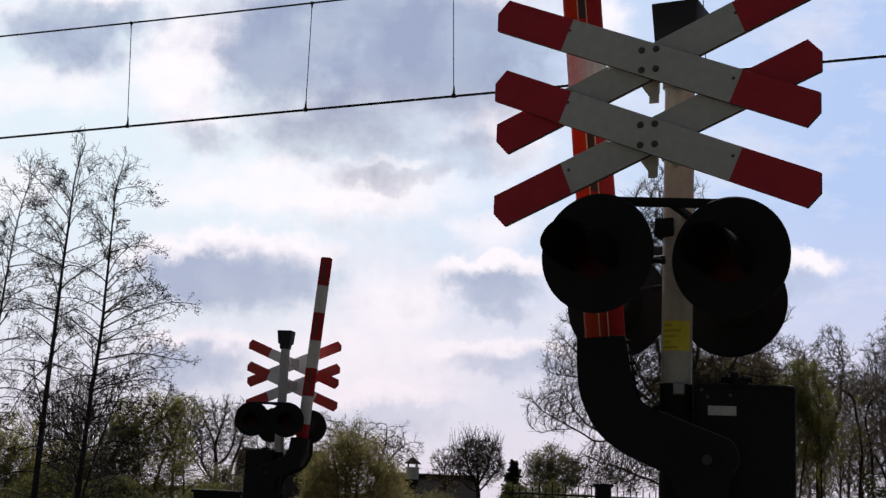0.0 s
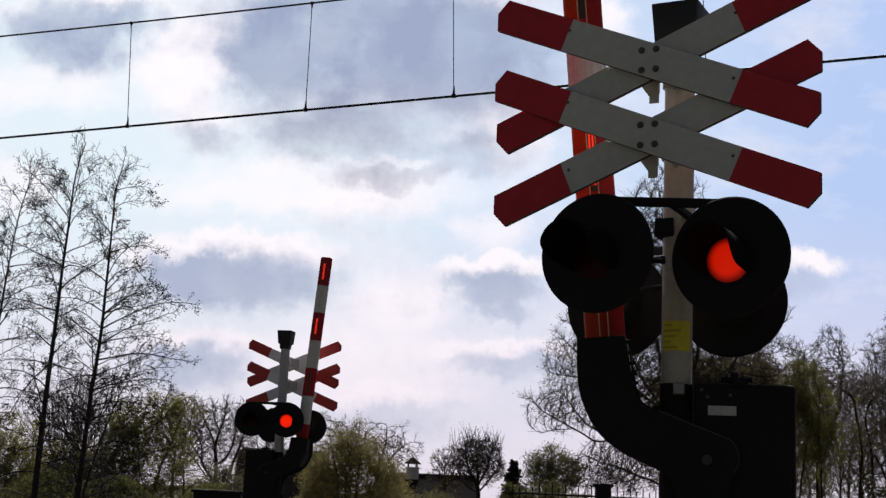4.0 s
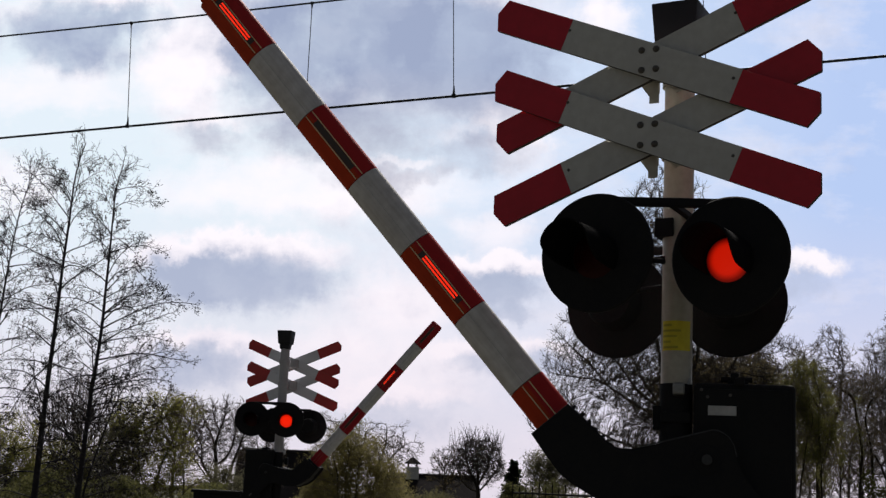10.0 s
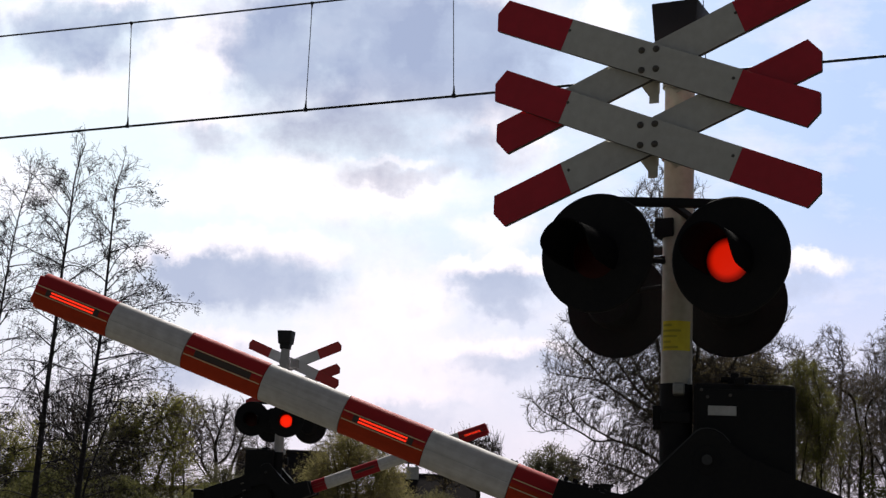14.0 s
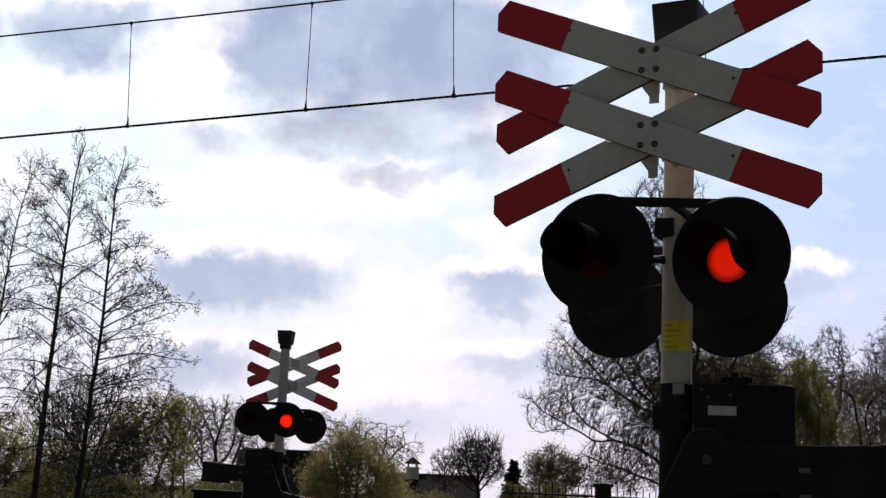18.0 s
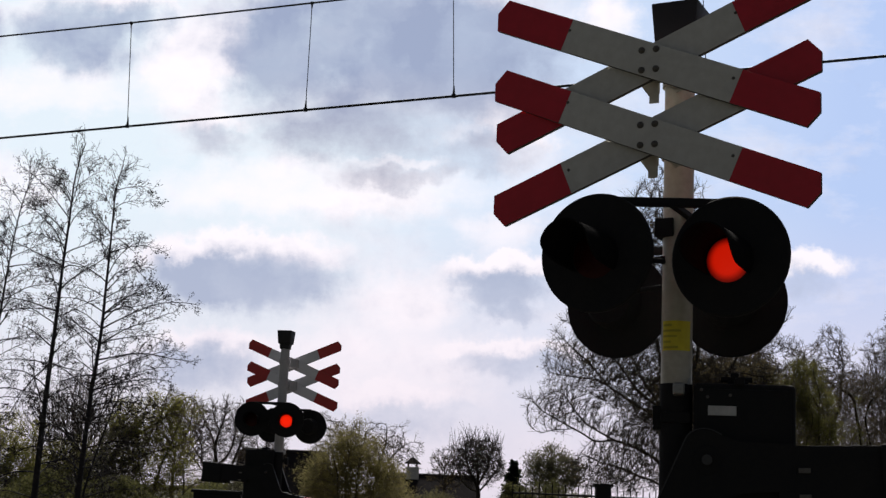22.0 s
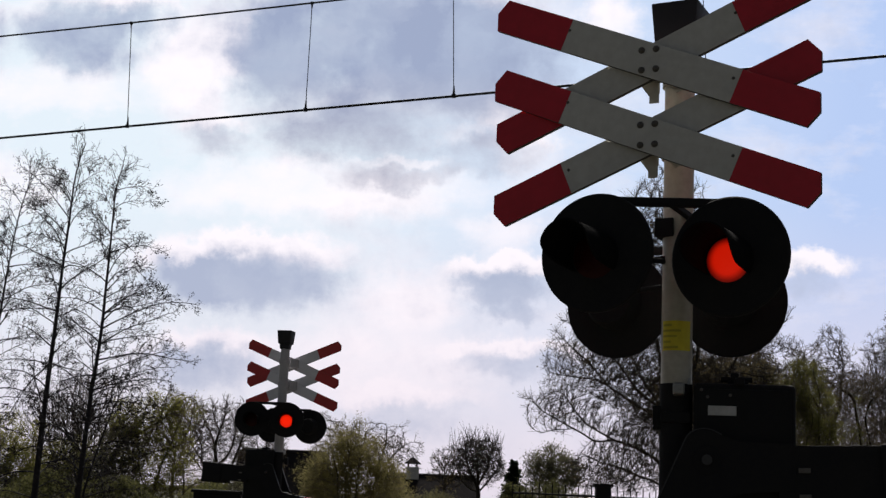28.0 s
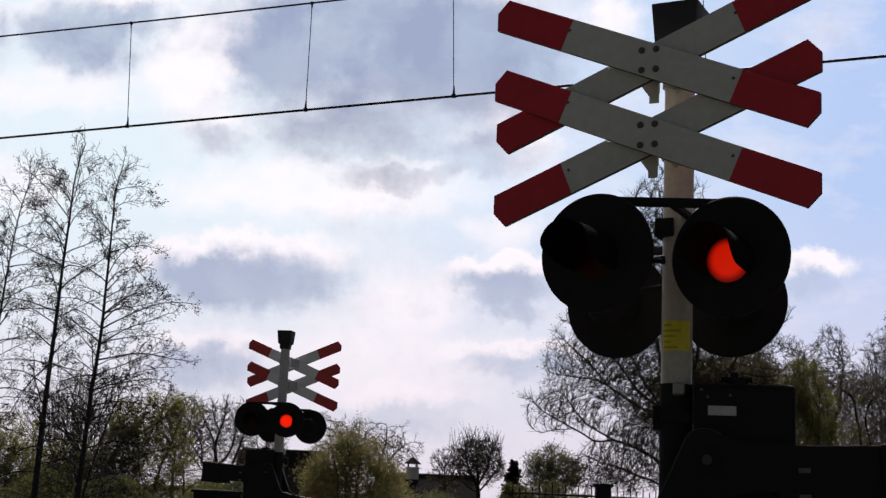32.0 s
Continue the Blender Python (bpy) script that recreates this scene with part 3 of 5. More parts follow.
def barrier(m, pivot, label, trim, film_red):
    """A barrier machine: its cabinet, and a boom on a forked arm with counterweights."""
    thing = empty("level_crossing_barrier", m, label, "barrier", "crossing barriers")
    bm = box(bmesh.new(), (-0.318, -0.14, 0.02), (0.05, 0.14, pivot + 0.285), 0.024, 4)
    part("cabinet", bm, BOX_PAINT, thing, "black painted steel drive cabinet", True)
    for y, name in ((0.141, "cabinet_door"), (-0.147, "cabinet_door")):
        part(name, box(bmesh.new(), (-0.30, y, 0.10), (0.03, y + 0.006, pivot + 0.262), 0.0025), BOX_PAINT, thing)
    bm = box(bmesh.new(), (-0.40, -0.20, 0.0), (0.10, 0.20, 0.03), 0.006)
    part("base_plate", bm, STEEL, thing)
    bm = box(bmesh.new(), (-0.15, 0.03, pivot + 0.284), (-0.075, 0.10, pivot + 0.298), 0.004)
    rod(bm, (-0.165, 0.06, pivot + 0.306), (-0.05, 0.06, pivot + 0.306), 0.010, sides=14)
    box(bm, (-0.115, 0.04, pivot + 0.296), (-0.085, 0.09, pivot + 0.328), 0.006)
    part("hasp", bm, BLACK, thing, "black hasp and padlock on the cabinet top", True)
    bm = box(bmesh.new(), (0.082, 0.10, pivot + 0.236), (0.126, 0.155, pivot + 0.282), 0.011, 3)
    part("corner_lug", bm, STEEL, thing, "bare metal lug")
    bm = rod(bmesh.new(), (0.068, 0.12, pivot + 0.278), (0.068, 0.12, pivot + 0.300), 0.006, 0.004, sides=10)
    part("lug_bolt", bm, STEEL, thing, "shiny bolt end")
    bm = box(bmesh.new(), (-0.105, 0.148, pivot + 0.165), (-0.003, 0.152, pivot + 0.2), 0.001)
    part("label_plate", bm, PLATE, thing, "blank pale plate on the cabinet door")
    part("latch", box(bmesh.new(), (-0.134, 0.126, pivot + 0.276), (-0.098, 0.158, pivot + 0.304), 0.006), BLACK, thing, "black door latch")
    for x, z in ((-0.083, 0.240), (-0.001, 0.232), (0.021, 0.258)):
        bm = turned(bmesh.new(), [(0.0, 0.151), (0.005, 0.1505), (0.0065, 0.147)], 10)
        part("screw", bm, BOLT, thing, smooth=True).location = (x, 0, pivot + z)
    bm = box(bmesh.new(), (0.165, 0.0, pivot + 0.11), (0.20, 0.07, pivot + 0.20), 0.006)
    box(bm, (0.06, -0.02, pivot + 0.135), (0.17, 0.11, pivot + 0.175), 0.006)
    part("pole_clamp", bm, BLACK, thing, "black clamp round the pole")

    boom = part("boom", boom_core(), BOX_PAINT, thing, "red and white striped boom on a black forked arm", False)
    boom.location = (0, 0, pivot)
    for y0, y1 in ((0.165, 0.195), (-0.195, -0.165)):
        part("fork_arm", slab(bmesh.new(), ARM, y0, y1, 0.004), BLACK, boom, "curved black steel fork arm")
        # added strip, paler than the arm: the highlight along its edge
        edge = [(-0.055, 0.0905), (-0.02, 0.1085), (0.01, 0.1135), (0.035, 0.1085), (0.055, 0.0985), (0.068, 0.083), (0.186, -0.160), (0.190, -0.157), (0.073, 0.086), (0.058, 0.102), (0.036, 0.112), (0.01, 0.117), (-0.022, 0.112), (-0.057, 0.0935)]
        part("edge_highlight", slab(bmesh.new(), edge, y0 + 0.002, y1 - 0.002), WORN_AND_LIT, boom, "paler strip on the arm's edge in place of a highlight")
        for k in range(5):
            x = 0.29 + 0.04 * k
            part("sleeve_bolt", rod(bmesh.new(), (x, (y0 + y1) / 2, -0.27), (x, (y0 + y1) / 2, -0.238 - 0.04 * (x - 0.3)), 0.008, sides=10), BLACK, boom)
        lo, hi = (0.10, 0.21) if y0 > 0 else (-0.21, -0.10)
        part("counterweight", box(bmesh.new(), (-0.853, lo, -0.192), (-0.605, hi, 0.058), 0.012), BLACK, boom, "black cast counterweight", True)
        part("tie_bar", box(bmesh.new(), (-0.66, y0 + 0.002, -0.150), (-0.25, y1 - 0.002, 0.052), 0.003), BLACK, boom)
        out = (y1, y1 + 0.006) if y0 > 0 else (y0 - 0.006, y0)
        for n0 in (-0.045, -0.138):
            part("tie_plate", box(bmesh.new(), (-0.362, out[0], n0), (-0.320, out[1], n0 + 0.018), 0.002), BOLT, boom, "worn steel tie plate")
        bm = bmesh.new()
        d = 1 if y0 > 0 else -1
        turned(bm, [(0.0, d * 0.215), (0.016, d * 0.213), (0.02, d * 0.205), (0.022, d * 0.199), (0.05, d * 0.198), (0.055, d * 0.19)], 24)
        hub = part("hub", bm, BLACK, boom, "worn black hub cap", True)
        m = pose(0, d * 0.219, 0, 90, 0, 0)
        bm = bmesh.new()
        bmesh.ops.create_cone(bm, cap_ends=True, segments=16, radius1=0.019, radius2=0.012, depth=0.012, matrix=m)
        part("nut", bm, WORN_AND_LIT, hub, "worn round bolt end")
    leds = []
    red = True
    marks = [0.46] + [S0 + STRIPE * i for i in range(7)]
    for i, (a, b) in enumerate(zip(marks, marks[1:])):
        last = i == len(marks) - 2
        bm = tube_piece(bmesh.new(), a + 0.0015, b - 0.0015, 0.052, 0.078, caps=(True, True))
        if red:
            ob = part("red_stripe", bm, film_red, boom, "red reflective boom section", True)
            for side in (1, -1):
                bm = bmesh.new()
                for z in (-0.017, 0.017):
                    lo, hi = sorted((side * 0.044, side * 0.0535))
                    box(bm, (a + 0.004, lo, DROP + z - 0.0022), (b - 0.004, hi, DROP + z + 0.0022))
                part("edge_line", bm, trim, ob)
                if i > 0:
                    lo, hi = sorted((side * 0.047, side * 0.0530))
                    part("lamp_channel", box(bmesh.new(), (a + 0.05, lo, DROP - 0.0135), (b - 0.05, hi, DROP + 0.0135), 0.001), CHANNEL, ob, "dark glass lamp channel")
            if i > 0:
                pair = []
                for side in (1, -1):
                    bm = bmesh.new()
                    for z in (-0.0065, 0.0065):
                        lo, hi = sorted((side * 0.045, side * 0.0500))
                        box(bm, (a + 0.075, lo, DROP + z - 0.0036), (b - 0.075, hi, DROP + z + 0.0036))
                    pair.append(part("warning_light", bm, LED_RED, boom, "glowing red light strips"))
                leds.append(pair)
        else:
            ob = part("white_stripe", bm, BOOM_WHITE, boom, "white reflective boom section", True)
            for side in (1, -1):
                lo, hi = sorted((side * 0.046, side * 0.0524))
                part("seam", box(bmesh.new(), (a + 0.003, lo, DROP - 0.0045), (b - 0.003, hi, DROP - 0.0025)), PLATE, ob)
        red = not red
    bm = bmesh.new()
    box(bm, (marks[-1] - 0.004, -0.042, DROP - 0.06), (marks[-1] + 0.012, 0.042, DROP + 0.06), 0.006)
    part("end_cap", bm, film_red, boom)
    return thing, boom, leds


def boom_core():
    """The black sleeve that grips the boom's foot, and the yoke that joins the fork."""
    outline = [(0.478, -0.438), (0.30, -0.442), (0.21, -0.42), (0.16, -0.40), (0.115, -0.373), (0.22, -0.225), (0.245, -0.24), (0.30, -0.254), (0.478, -0.262)]
    bm = slab(bmesh.new(), outline, -0.085, 0.085, 0.012)
    for y0, y1 in ((0.08, 0.17), (-0.17, -0.08)):
        slab(bm, [(0.30, -0.435), (0.20, -0.41), (0.14, -0.37), (0.22, -0.25), (0.30, -0.265)], y0, y1)
    return bm


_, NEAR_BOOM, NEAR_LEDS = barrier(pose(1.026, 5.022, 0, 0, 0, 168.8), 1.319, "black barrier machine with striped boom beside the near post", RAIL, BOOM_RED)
_, FAR_BOOM, FAR_LEDS = barrier(pose(-2.06, 17.117, 0, 0, 0, -11.7), 1.34, "black barrier machine with striped boom across the tracks", RAIL_DULL, CRIMSON)

# ---- overhead line ----
def overhead_line():
    """Contact wire, catenary wire and droppers, sagging between far supports."""
    thing = empty("overhead_line", pose(0, 0, 0), "dark railway overhead wires with thin droppers", "overhead wire")
    a, b = Vector((-5.81, 16.65, 5.45)), Vector((4.13, 12.01, 5.45))
    d = (b - a).normalized()
    side = Vector((-d.y, d.x, 0))
    mid = a.lerp(b, 0.45)

    def contact(k):
        return mid + d * k + Vector((0, 0, 0.00004 * k * k))

    def carrier(k):
        return mid + d * k + side * (0.0065 + 0.0375 * k) + Vector((0, 0, 1.30 + 0.0011 * k * k))

    for name, fn, r in (("contact_wire", contact, 0.0145), ("catenary_wire", carrier, 0.0115)):
        pts = [fn(k * 0.5) for k in range(-88, 93)]
        bm = bmesh.new()
        rings = []
        for p in pts:
            ring = []
            for i in range(8):
                t = 2 * math.pi * i / 8
                ring.append(bm.verts.new(p + side * r * math.cos(t) + Vector((0, 0, r * math.sin(t)))))
            rings.append(ring)
        for p, q in zip(rings, rings[1:]):
            for i in range(8):
                bm.faces.new((p[i], p[(i + 1) % 8], q[(i + 1) % 8], q[i]))
        part(name, bm, WIRE, thing)
    for k, tilt in ((-12.2, 0), (-8.6, 0), (-5.55, 0), (-2.895, 0.0), (-0.355, 0.0), (1.52, -0.09), (4.31, -0.10), (7.0, 0), (9.8, 0), (12.6, 0)):
        bm = rod(bmesh.new(), contact(k), carrier(k + tilt), 0.0048, sides=6)
        ob = part("dropper", bm, WIRE, thing, "thin steel dropper wire")
        bm = box(bmesh.new(), (-0.024, -0.016, -0.018), (0.024, 0.016, 0.022), 0.004, m=Matrix.Translation(contact(k)))
        rod(bm, contact(k) + Vector((0, 0, 0.015)), contact(k) + Vector((0, 0, 0.12)), 0.016, 0.006, sides=8)
        part("wire_clip", bm, WIRE, ob)
        bm = box(bmesh.new(), (-0.018, -0.014, -0.018), (0.018, 0.014, 0.014), 0.004, m=Matrix.Translation(carrier(k + tilt)))
        rod(bm, carrier(k + tilt), carrier(k + tilt) - Vector((0, 0, 0.07)), 0.013, 0.006, sides=8)
        part("wire_clip", bm, WIRE, ob)
    return thing


overhead_line()


# ---- trees ----
def prisms(segs, sides):
    """Open tapered prisms for all segments (start, end, two radii) at once."""
    s = np.asarray(segs, np.float64)
    p, q, r0, r1 = s[:, 0:3], s[:, 3:6], s[:, 6], s[:, 7]
    d = q - p
    d /= np.linalg.norm(d, axis=1)[:, None] + 1e-9
    ref = np.where(np.abs(d[:, 2:3]) > 0.9, np.array([[1.0, 0, 0]]), np.array([[0, 0, 1.0]]))
    u = np.cross(d, ref)
    u /= np.linalg.norm(u, axis=1)[:, None] + 1e-9
    v = np.cross(d, u)
    a = np.arange(sides) * 2 * np.pi / sides
    ring = np.cos(a)[None, :, None] * u[:, None, :] + np.sin(a)[None, :, None] * v[:, None, :]
    lo = p[:, None, :] + ring * r0[:, None, None]
    hi = q[:, None, :] + ring * r1[:, None, None]
    verts = np.concatenate((lo, hi), axis=1).reshape(-1, 3)
    base = np.arange(len(s))[:, None] * 2 * sides
    i = np.arange(sides)
    j = (i + 1) % sides
    faces = np.stack((base + i, base + j, base + sides + j, base + sides + i), axis=-1).reshape(-1, 4)
    return verts, faces


def flakes(centres, size, rng, long=1.6, droop=0.0):
    """Small leaves: one bent quad each, turned at random."""
    c = np.asarray(centres)
    n = len(c)
    d = rng.normal(size=(n, 3))
    d[:, 2] -= droop
    d /= np.linalg.norm(d, axis=1)[:, None]
    e = np.cross(d, rng.normal(size=(n, 3)))
    e /= np.linalg.norm(e, axis=1)[:, None] + 1e-9
    s = (size * rng.uniform(0.6, 1.4, n))[:, None]
    verts = np.stack((c, c + d * s * long * 0.5 + e * s * 0.5, c + d * s * long, c + d * s * long * 0.5 - e * s * 0.5), axis=1).reshape(-1, 3)
    faces = np.arange(4 * n).reshape(n, 4)
    return verts, faces


def clumped(rng, pts, count, wave, power):
    """Picks points for leaves so that they gather in clumps about a wave apart."""
    k = 6.283 / wave
    f = np.zeros(len(pts))
    for _ in range(5):
        d = rng.normal(size=3)
        f += np.sin(pts @ (d / np.linalg.norm(d)) * k * rng.uniform(0.6, 1.5) + rng.uniform(0, 6.283))
    w = np.exp(power * f / 2.2)
    return pts[rng.choice(len(pts), count, p=w / w.sum())]


def curve(knots, n):
    """A smooth line through a few knots, as n + 1 points."""
    k = np.asarray(knots, float)
    t = np.concatenate(([0], np.cumsum(np.linalg.norm(np.diff(k, axis=0), axis=1))))
    out = np.stack([np.interp(np.linspace(0, t[-1], n + 1), t, k[:, i]) for i in range(3)], axis=1)
    for _ in range(2):
        out[1:-1] = 0.5 * out[1:-1] + 0.25 * (out[:-2] + out[2:])
    return out


class Skeleton:
    """A crown that grows towards the free room in its lobes and forks as it fills them."""

    def __init__(self, seed):
        self.rng = np.random.default_rng(seed)
        self.pos, self.up = [], []

    def line(self, knots, step, join=None, wobble=0.0):
        """Adds a stem or bough through the knots; it springs from the nearest node."""
        k = np.asarray(knots, float)
        n = max(3, int(np.linalg.norm(np.diff(k, axis=0), axis=1).sum() / step))
        pts = curve(k, n)
        drift = np.cumsum(self.rng.normal(size=pts.shape) * wobble * step, axis=0)
        pts = pts + drift - drift[0]
        last = -1
        if join and self.pos:
            last = int(np.argmin(np.linalg.norm(np.asarray(self.pos) - pts[0], axis=1)))
            pts = pts[1:]
        for p in pts:
            self.pos.append(p)
            self.up.append(last)
            last = len(self.pos) - 1

    def fill(self, lobes, step, reach, kill, lift=0.0, wobble=0.1, rounds=220, dense=1.0, rough=1.0, lead=1.1):
        rng = self.rng
        goal = []
        for cx, cy, cz, rx, ry, rz, n in lobes:
            n = int(n * dense)
            d = rng.normal(size=(n, 3))
            d /= np.linalg.norm(d, axis=1)[:, None]
            far = rng.uniform(0.03, 1, n) ** (1 / 2.0)
            p = d * np.array([rx, ry, rz]) * far[:, None]
            # uneven outline: sprays reach out, gaps reach in
            gate = np.zeros(n)
            for _ in range(4):
                k = rng.normal(size=3)
                gate += np.sin(p @ (k / np.linalg.norm(k)) * 6.283 / (rng.uniform(0.35, 0.8) * max(rx, rz)) + rng.uniform(0, 6.283))
            p = p * (1 + 0.10 * rough * gate[:, None])
            goal.append((np.array([cx, cy, cz]) + p)[0.55 * rough * gate + rng.normal(size=n) * 0.5 * rough + 2.0 > (2.0 + 0.6 * rough) * far ** 2])
        goal = np.concatenate(goal)
        pos = np.asarray(self.pos)
        gap = np.full(len(goal), 1e9)
        near = np.zeros(len(goal), int)

        def update(new_ids, new_pos):
            for a in range(0, len(new_pos), 400):
                d = np.linalg.norm(goal[:, None, :] - new_pos[None, a:a + 400, :], axis=2)
                i = d.argmin(axis=1)
                m = d[np.arange(len(goal)), i]
                better = m < gap
                gap[better] = m[better]
                near[better] = new_ids[a + i[better]]

        update(np.arange(len(pos)), pos)
        made = {}
        for _ in range(rounds):
            keep = gap > kill
            goal, gap, near = goal[keep], gap[keep], near[keep]
            if not len(goal):
                break
            use = gap < reach
            if not use.any():
                use = gap <= gap.min() + 1e-6
            ids, back = np.unique(near[use], return_inverse=True)
            way = goal[use] - pos[near[use]]
            way /= np.linalg.norm(way, axis=1)[:, None] + 1e-9
            total = np.zeros((len(ids), 3))
            np.add.at(total, back, way)
            total /= np.linalg.norm(total, axis=1)[:, None] + 1e-9
            back = np.asarray(self.up)[ids]
            ahead = pos[ids] - pos[np.maximum(back, 0)]
            total += lead * ahead / (np.linalg.norm(ahead, axis=1)[:, None] + 1e-9)
            total += rng.normal(size=total.shape) * wobble
            total[:, 2] += lift
            total /= np.linalg.norm(total, axis=1)[:, None] + 1e-9
            fresh, owner = [], []
            for i, d in zip(ids, total):
                if made.get(int(i), 0) >= 3:
                    continue
                made[int(i)] = made.get(int(i), 0) + 1
                fresh.append(pos[i] + d * step)
                owner.append(int(i))
            stuck = np.isin(near, [i for i, c in made.items() if c >= 3]) & use
            if not fresh:
                goal, gap, near = goal[~stuck], gap[~stuck], near[~stuck]
                continue
            fresh = np.asarray(fresh)
            first = len(pos)
            pos = np.concatenate((pos, fresh))
            self.up.extend(owner)
            update(np.arange(first, len(pos)), fresh)
        self.pos = list(pos)

    def radii(self, tip, power=2.3, most=1.0):
        n = len(self.pos)
        acc = np.zeros(n)
        kids = np.zeros(n, int)
        for u in self.up:
            if u >= 0:
                kids[u] += 1
        r = np.zeros(n)
        for i in range(n - 1, -1, -1):
            r[i] = tip if kids[i] == 0 else acc[i] ** (1 / power)
            if self.up[i] >= 0:
                acc[self.up[i]] += r[i] ** power
        return np.minimum(r, most)


def crown_tree(name, place, seed, label, stems, lobes, boughs=(), tip=0.005, step=0.13, reach=0.9, kill=0.16, lift=0.0, wobble=0.1, power=2.6, dense=1.0, rough=1.0, lead=1.1, twigs=(3, 0.12, 0.6), shoots=None, hang=None,
               bark=None, twig=None, leaf=None, leaf_size=0.02, leaves=0, jitter=0.05, clump=(0.7, 1.0), droop=0.0, category="tree", group="", most=1.0):
    """A tree or bush on the ground at place. Stems, boughs and lobes are given as offsets from it and heights over the rail."""
    x, y = place
    base = ground_height(y)
    thing = empty(name, pose(x, y, base), label, category, group)

    def local(k):
        return [(a, b, c - base) for a, b, c in k]

    sk = Skeleton(seed)
    for k in stems:
        sk.line(local(k), step, wobble=0.1)
    for k in boughs:
        sk.line(local(k), step, join=True, wobble=0.12)
    sk.fill([(a, b, c - base, rx, ry, rz, n) for a, b, c, rx, ry, rz, n in lobes], step, reach, kill, lift, wobble, dense=dense, rough=rough, lead=lead)
    rng = sk.rng
    r = sk.radii(tip, power, most)
    pos, up = np.asarray(sk.pos), np.asarray(sk.up)
    # the heaviest child carries a branch on; the others start a new one
    heir = {}
    for i in range(len(pos)):
        u = up[i]
        if u >= 0 and (u not in heir or r[i] > r[heir[u]]):
            heir[u] = i
    mid = np.array([i for i in range(len(pos)) if up[i] >= 0 and i in heir])
    nxt = np.array([heir[i] for i in mid])
    for _ in range(3):
        pos[mid] = 0.5 * pos[mid] + 0.25 * (pos[up[mid]] + pos[nxt])
    chain = np.full(len(pos), -1)
    heads = []
    for i in range(len(pos)):
        u = up[i]
        if u < 0 or heir[u] != i:
            chain[i] = len(heads)
            heads.append(i)
        else:
            chain[i] = chain[u]
    rank = sorted((c for c in range(len(heads)) if up[heads[c]] >= 0), key=lambda c: -r[heads[c]])[:26]
    named = {c: "limb" for c in rank if r[heads[c]] > 2.2 * tip}
    for c in range(len(heads)):
        if up[heads[c]] < 0:
            named[c] = "trunk" if len(stems) == 1 else "stem"
    lots, rest = collections.defaultdict(list), []
    for i in range(len(pos)):
        u = up[i]
        if u < 0:
            continue
        r0 = r[u] if heir[u] == i else min(r[u], r[i] * 1.25)
        seg = (*pos[u], *pos[i], r0, r[i])
        if chain[i] in named:
            lots[chain[i]].append(seg)
        else:
            rest.append(seg)
    for c, segs in sorted(lots.items()):
        v, f = prisms(segs, 8 if named[c] != "limb" else 6)
        arrays(named[c], v, f, bark, thing, smooth=True)
    # fine twigs on the thin wood
    thin = np.nonzero((r < 2.6 * tip) & (up >= 0))[0]
    dirs = pos - pos[np.maximum(up, 0)]
    dirs /= np.linalg.norm(dirs, axis=1)[:, None] + 1e-9
    tips = [pos[thin]]
    count, length, rise = twigs
    for _ in range(count):
        a = pos[thin] - dirs[thin] * rng.uniform(0, step, len(thin))[:, None]
        d = dirs[thin] * 0.75 + rng.normal(size=(len(thin), 3)) * 0.45 + np.array([0, 0, rise * 0.45])
        d /= np.linalg.norm(d, axis=1)[:, None]
        c = a + d * (length * rng.uniform(0.4, 1.4, len(thin)))[:, None]
        rest.extend(np.concatenate((a, c, np.full((len(a), 1), tip * 0.8), np.full((len(a), 1), tip * 0.5)), axis=1).tolist())
        tips += [(a + c) / 2, c]
    tips = np.concatenate(tips)
    if shoots:
        n, ln, floor = shoots
        for i in rng.choice(np.nonzero(pos[:, 2] > floor - base)[0], n):
            p, d = pos[i], np.array([*(rng.normal(size=2) * 0.2), 1.0])
            for k in range(6):
                q = p + d / np.linalg.norm(d) * ln * rng.uniform(0.7, 1.1) / 6
                rest.append((*p, *q, tip * (1.3 - 0.13 * k), tip * (1.17 - 0.13 * k)))
                p, d = q, d + np.array([*(rng.normal(size=2) * 0.10), 0])
    if hang:
        n, ln = hang
        strands = []
        for p in clumped(rng, tips, n, *clump):
            d = np.array([*(rng.normal(size=2) * 0.35), -0.4])
            for k in range(7):
                d = d + np.array([*(rng.normal(size=2) * 0.08), -0.35])
                q = p + d / np.linalg.norm(d) * ln * rng.uniform(0.5, 1.1) / 7
                rest.append((*p, *q, tip * 0.7, tip * 0.6))
                strands.append(q)
                p = q
        tips = np.concatenate((tips, np.asarray(strands), np.asarray(strands)))
    v, f = prisms(rest, 3)
    tagged(arrays("crown", v, f, twig, thing, "fine bare twigs"), kind="stuff")
    if leaf and leaves:
        c = clumped(rng, tips, leaves, *clump) + rng.normal(size=(leaves, 3)) * jitter
        v, f = flakes(c, leaf_size, rng, droop=droop)
        tagged(arrays("foliage", v, f, leaf, thing, "small young leaves"), kind="stuff")
    return thing


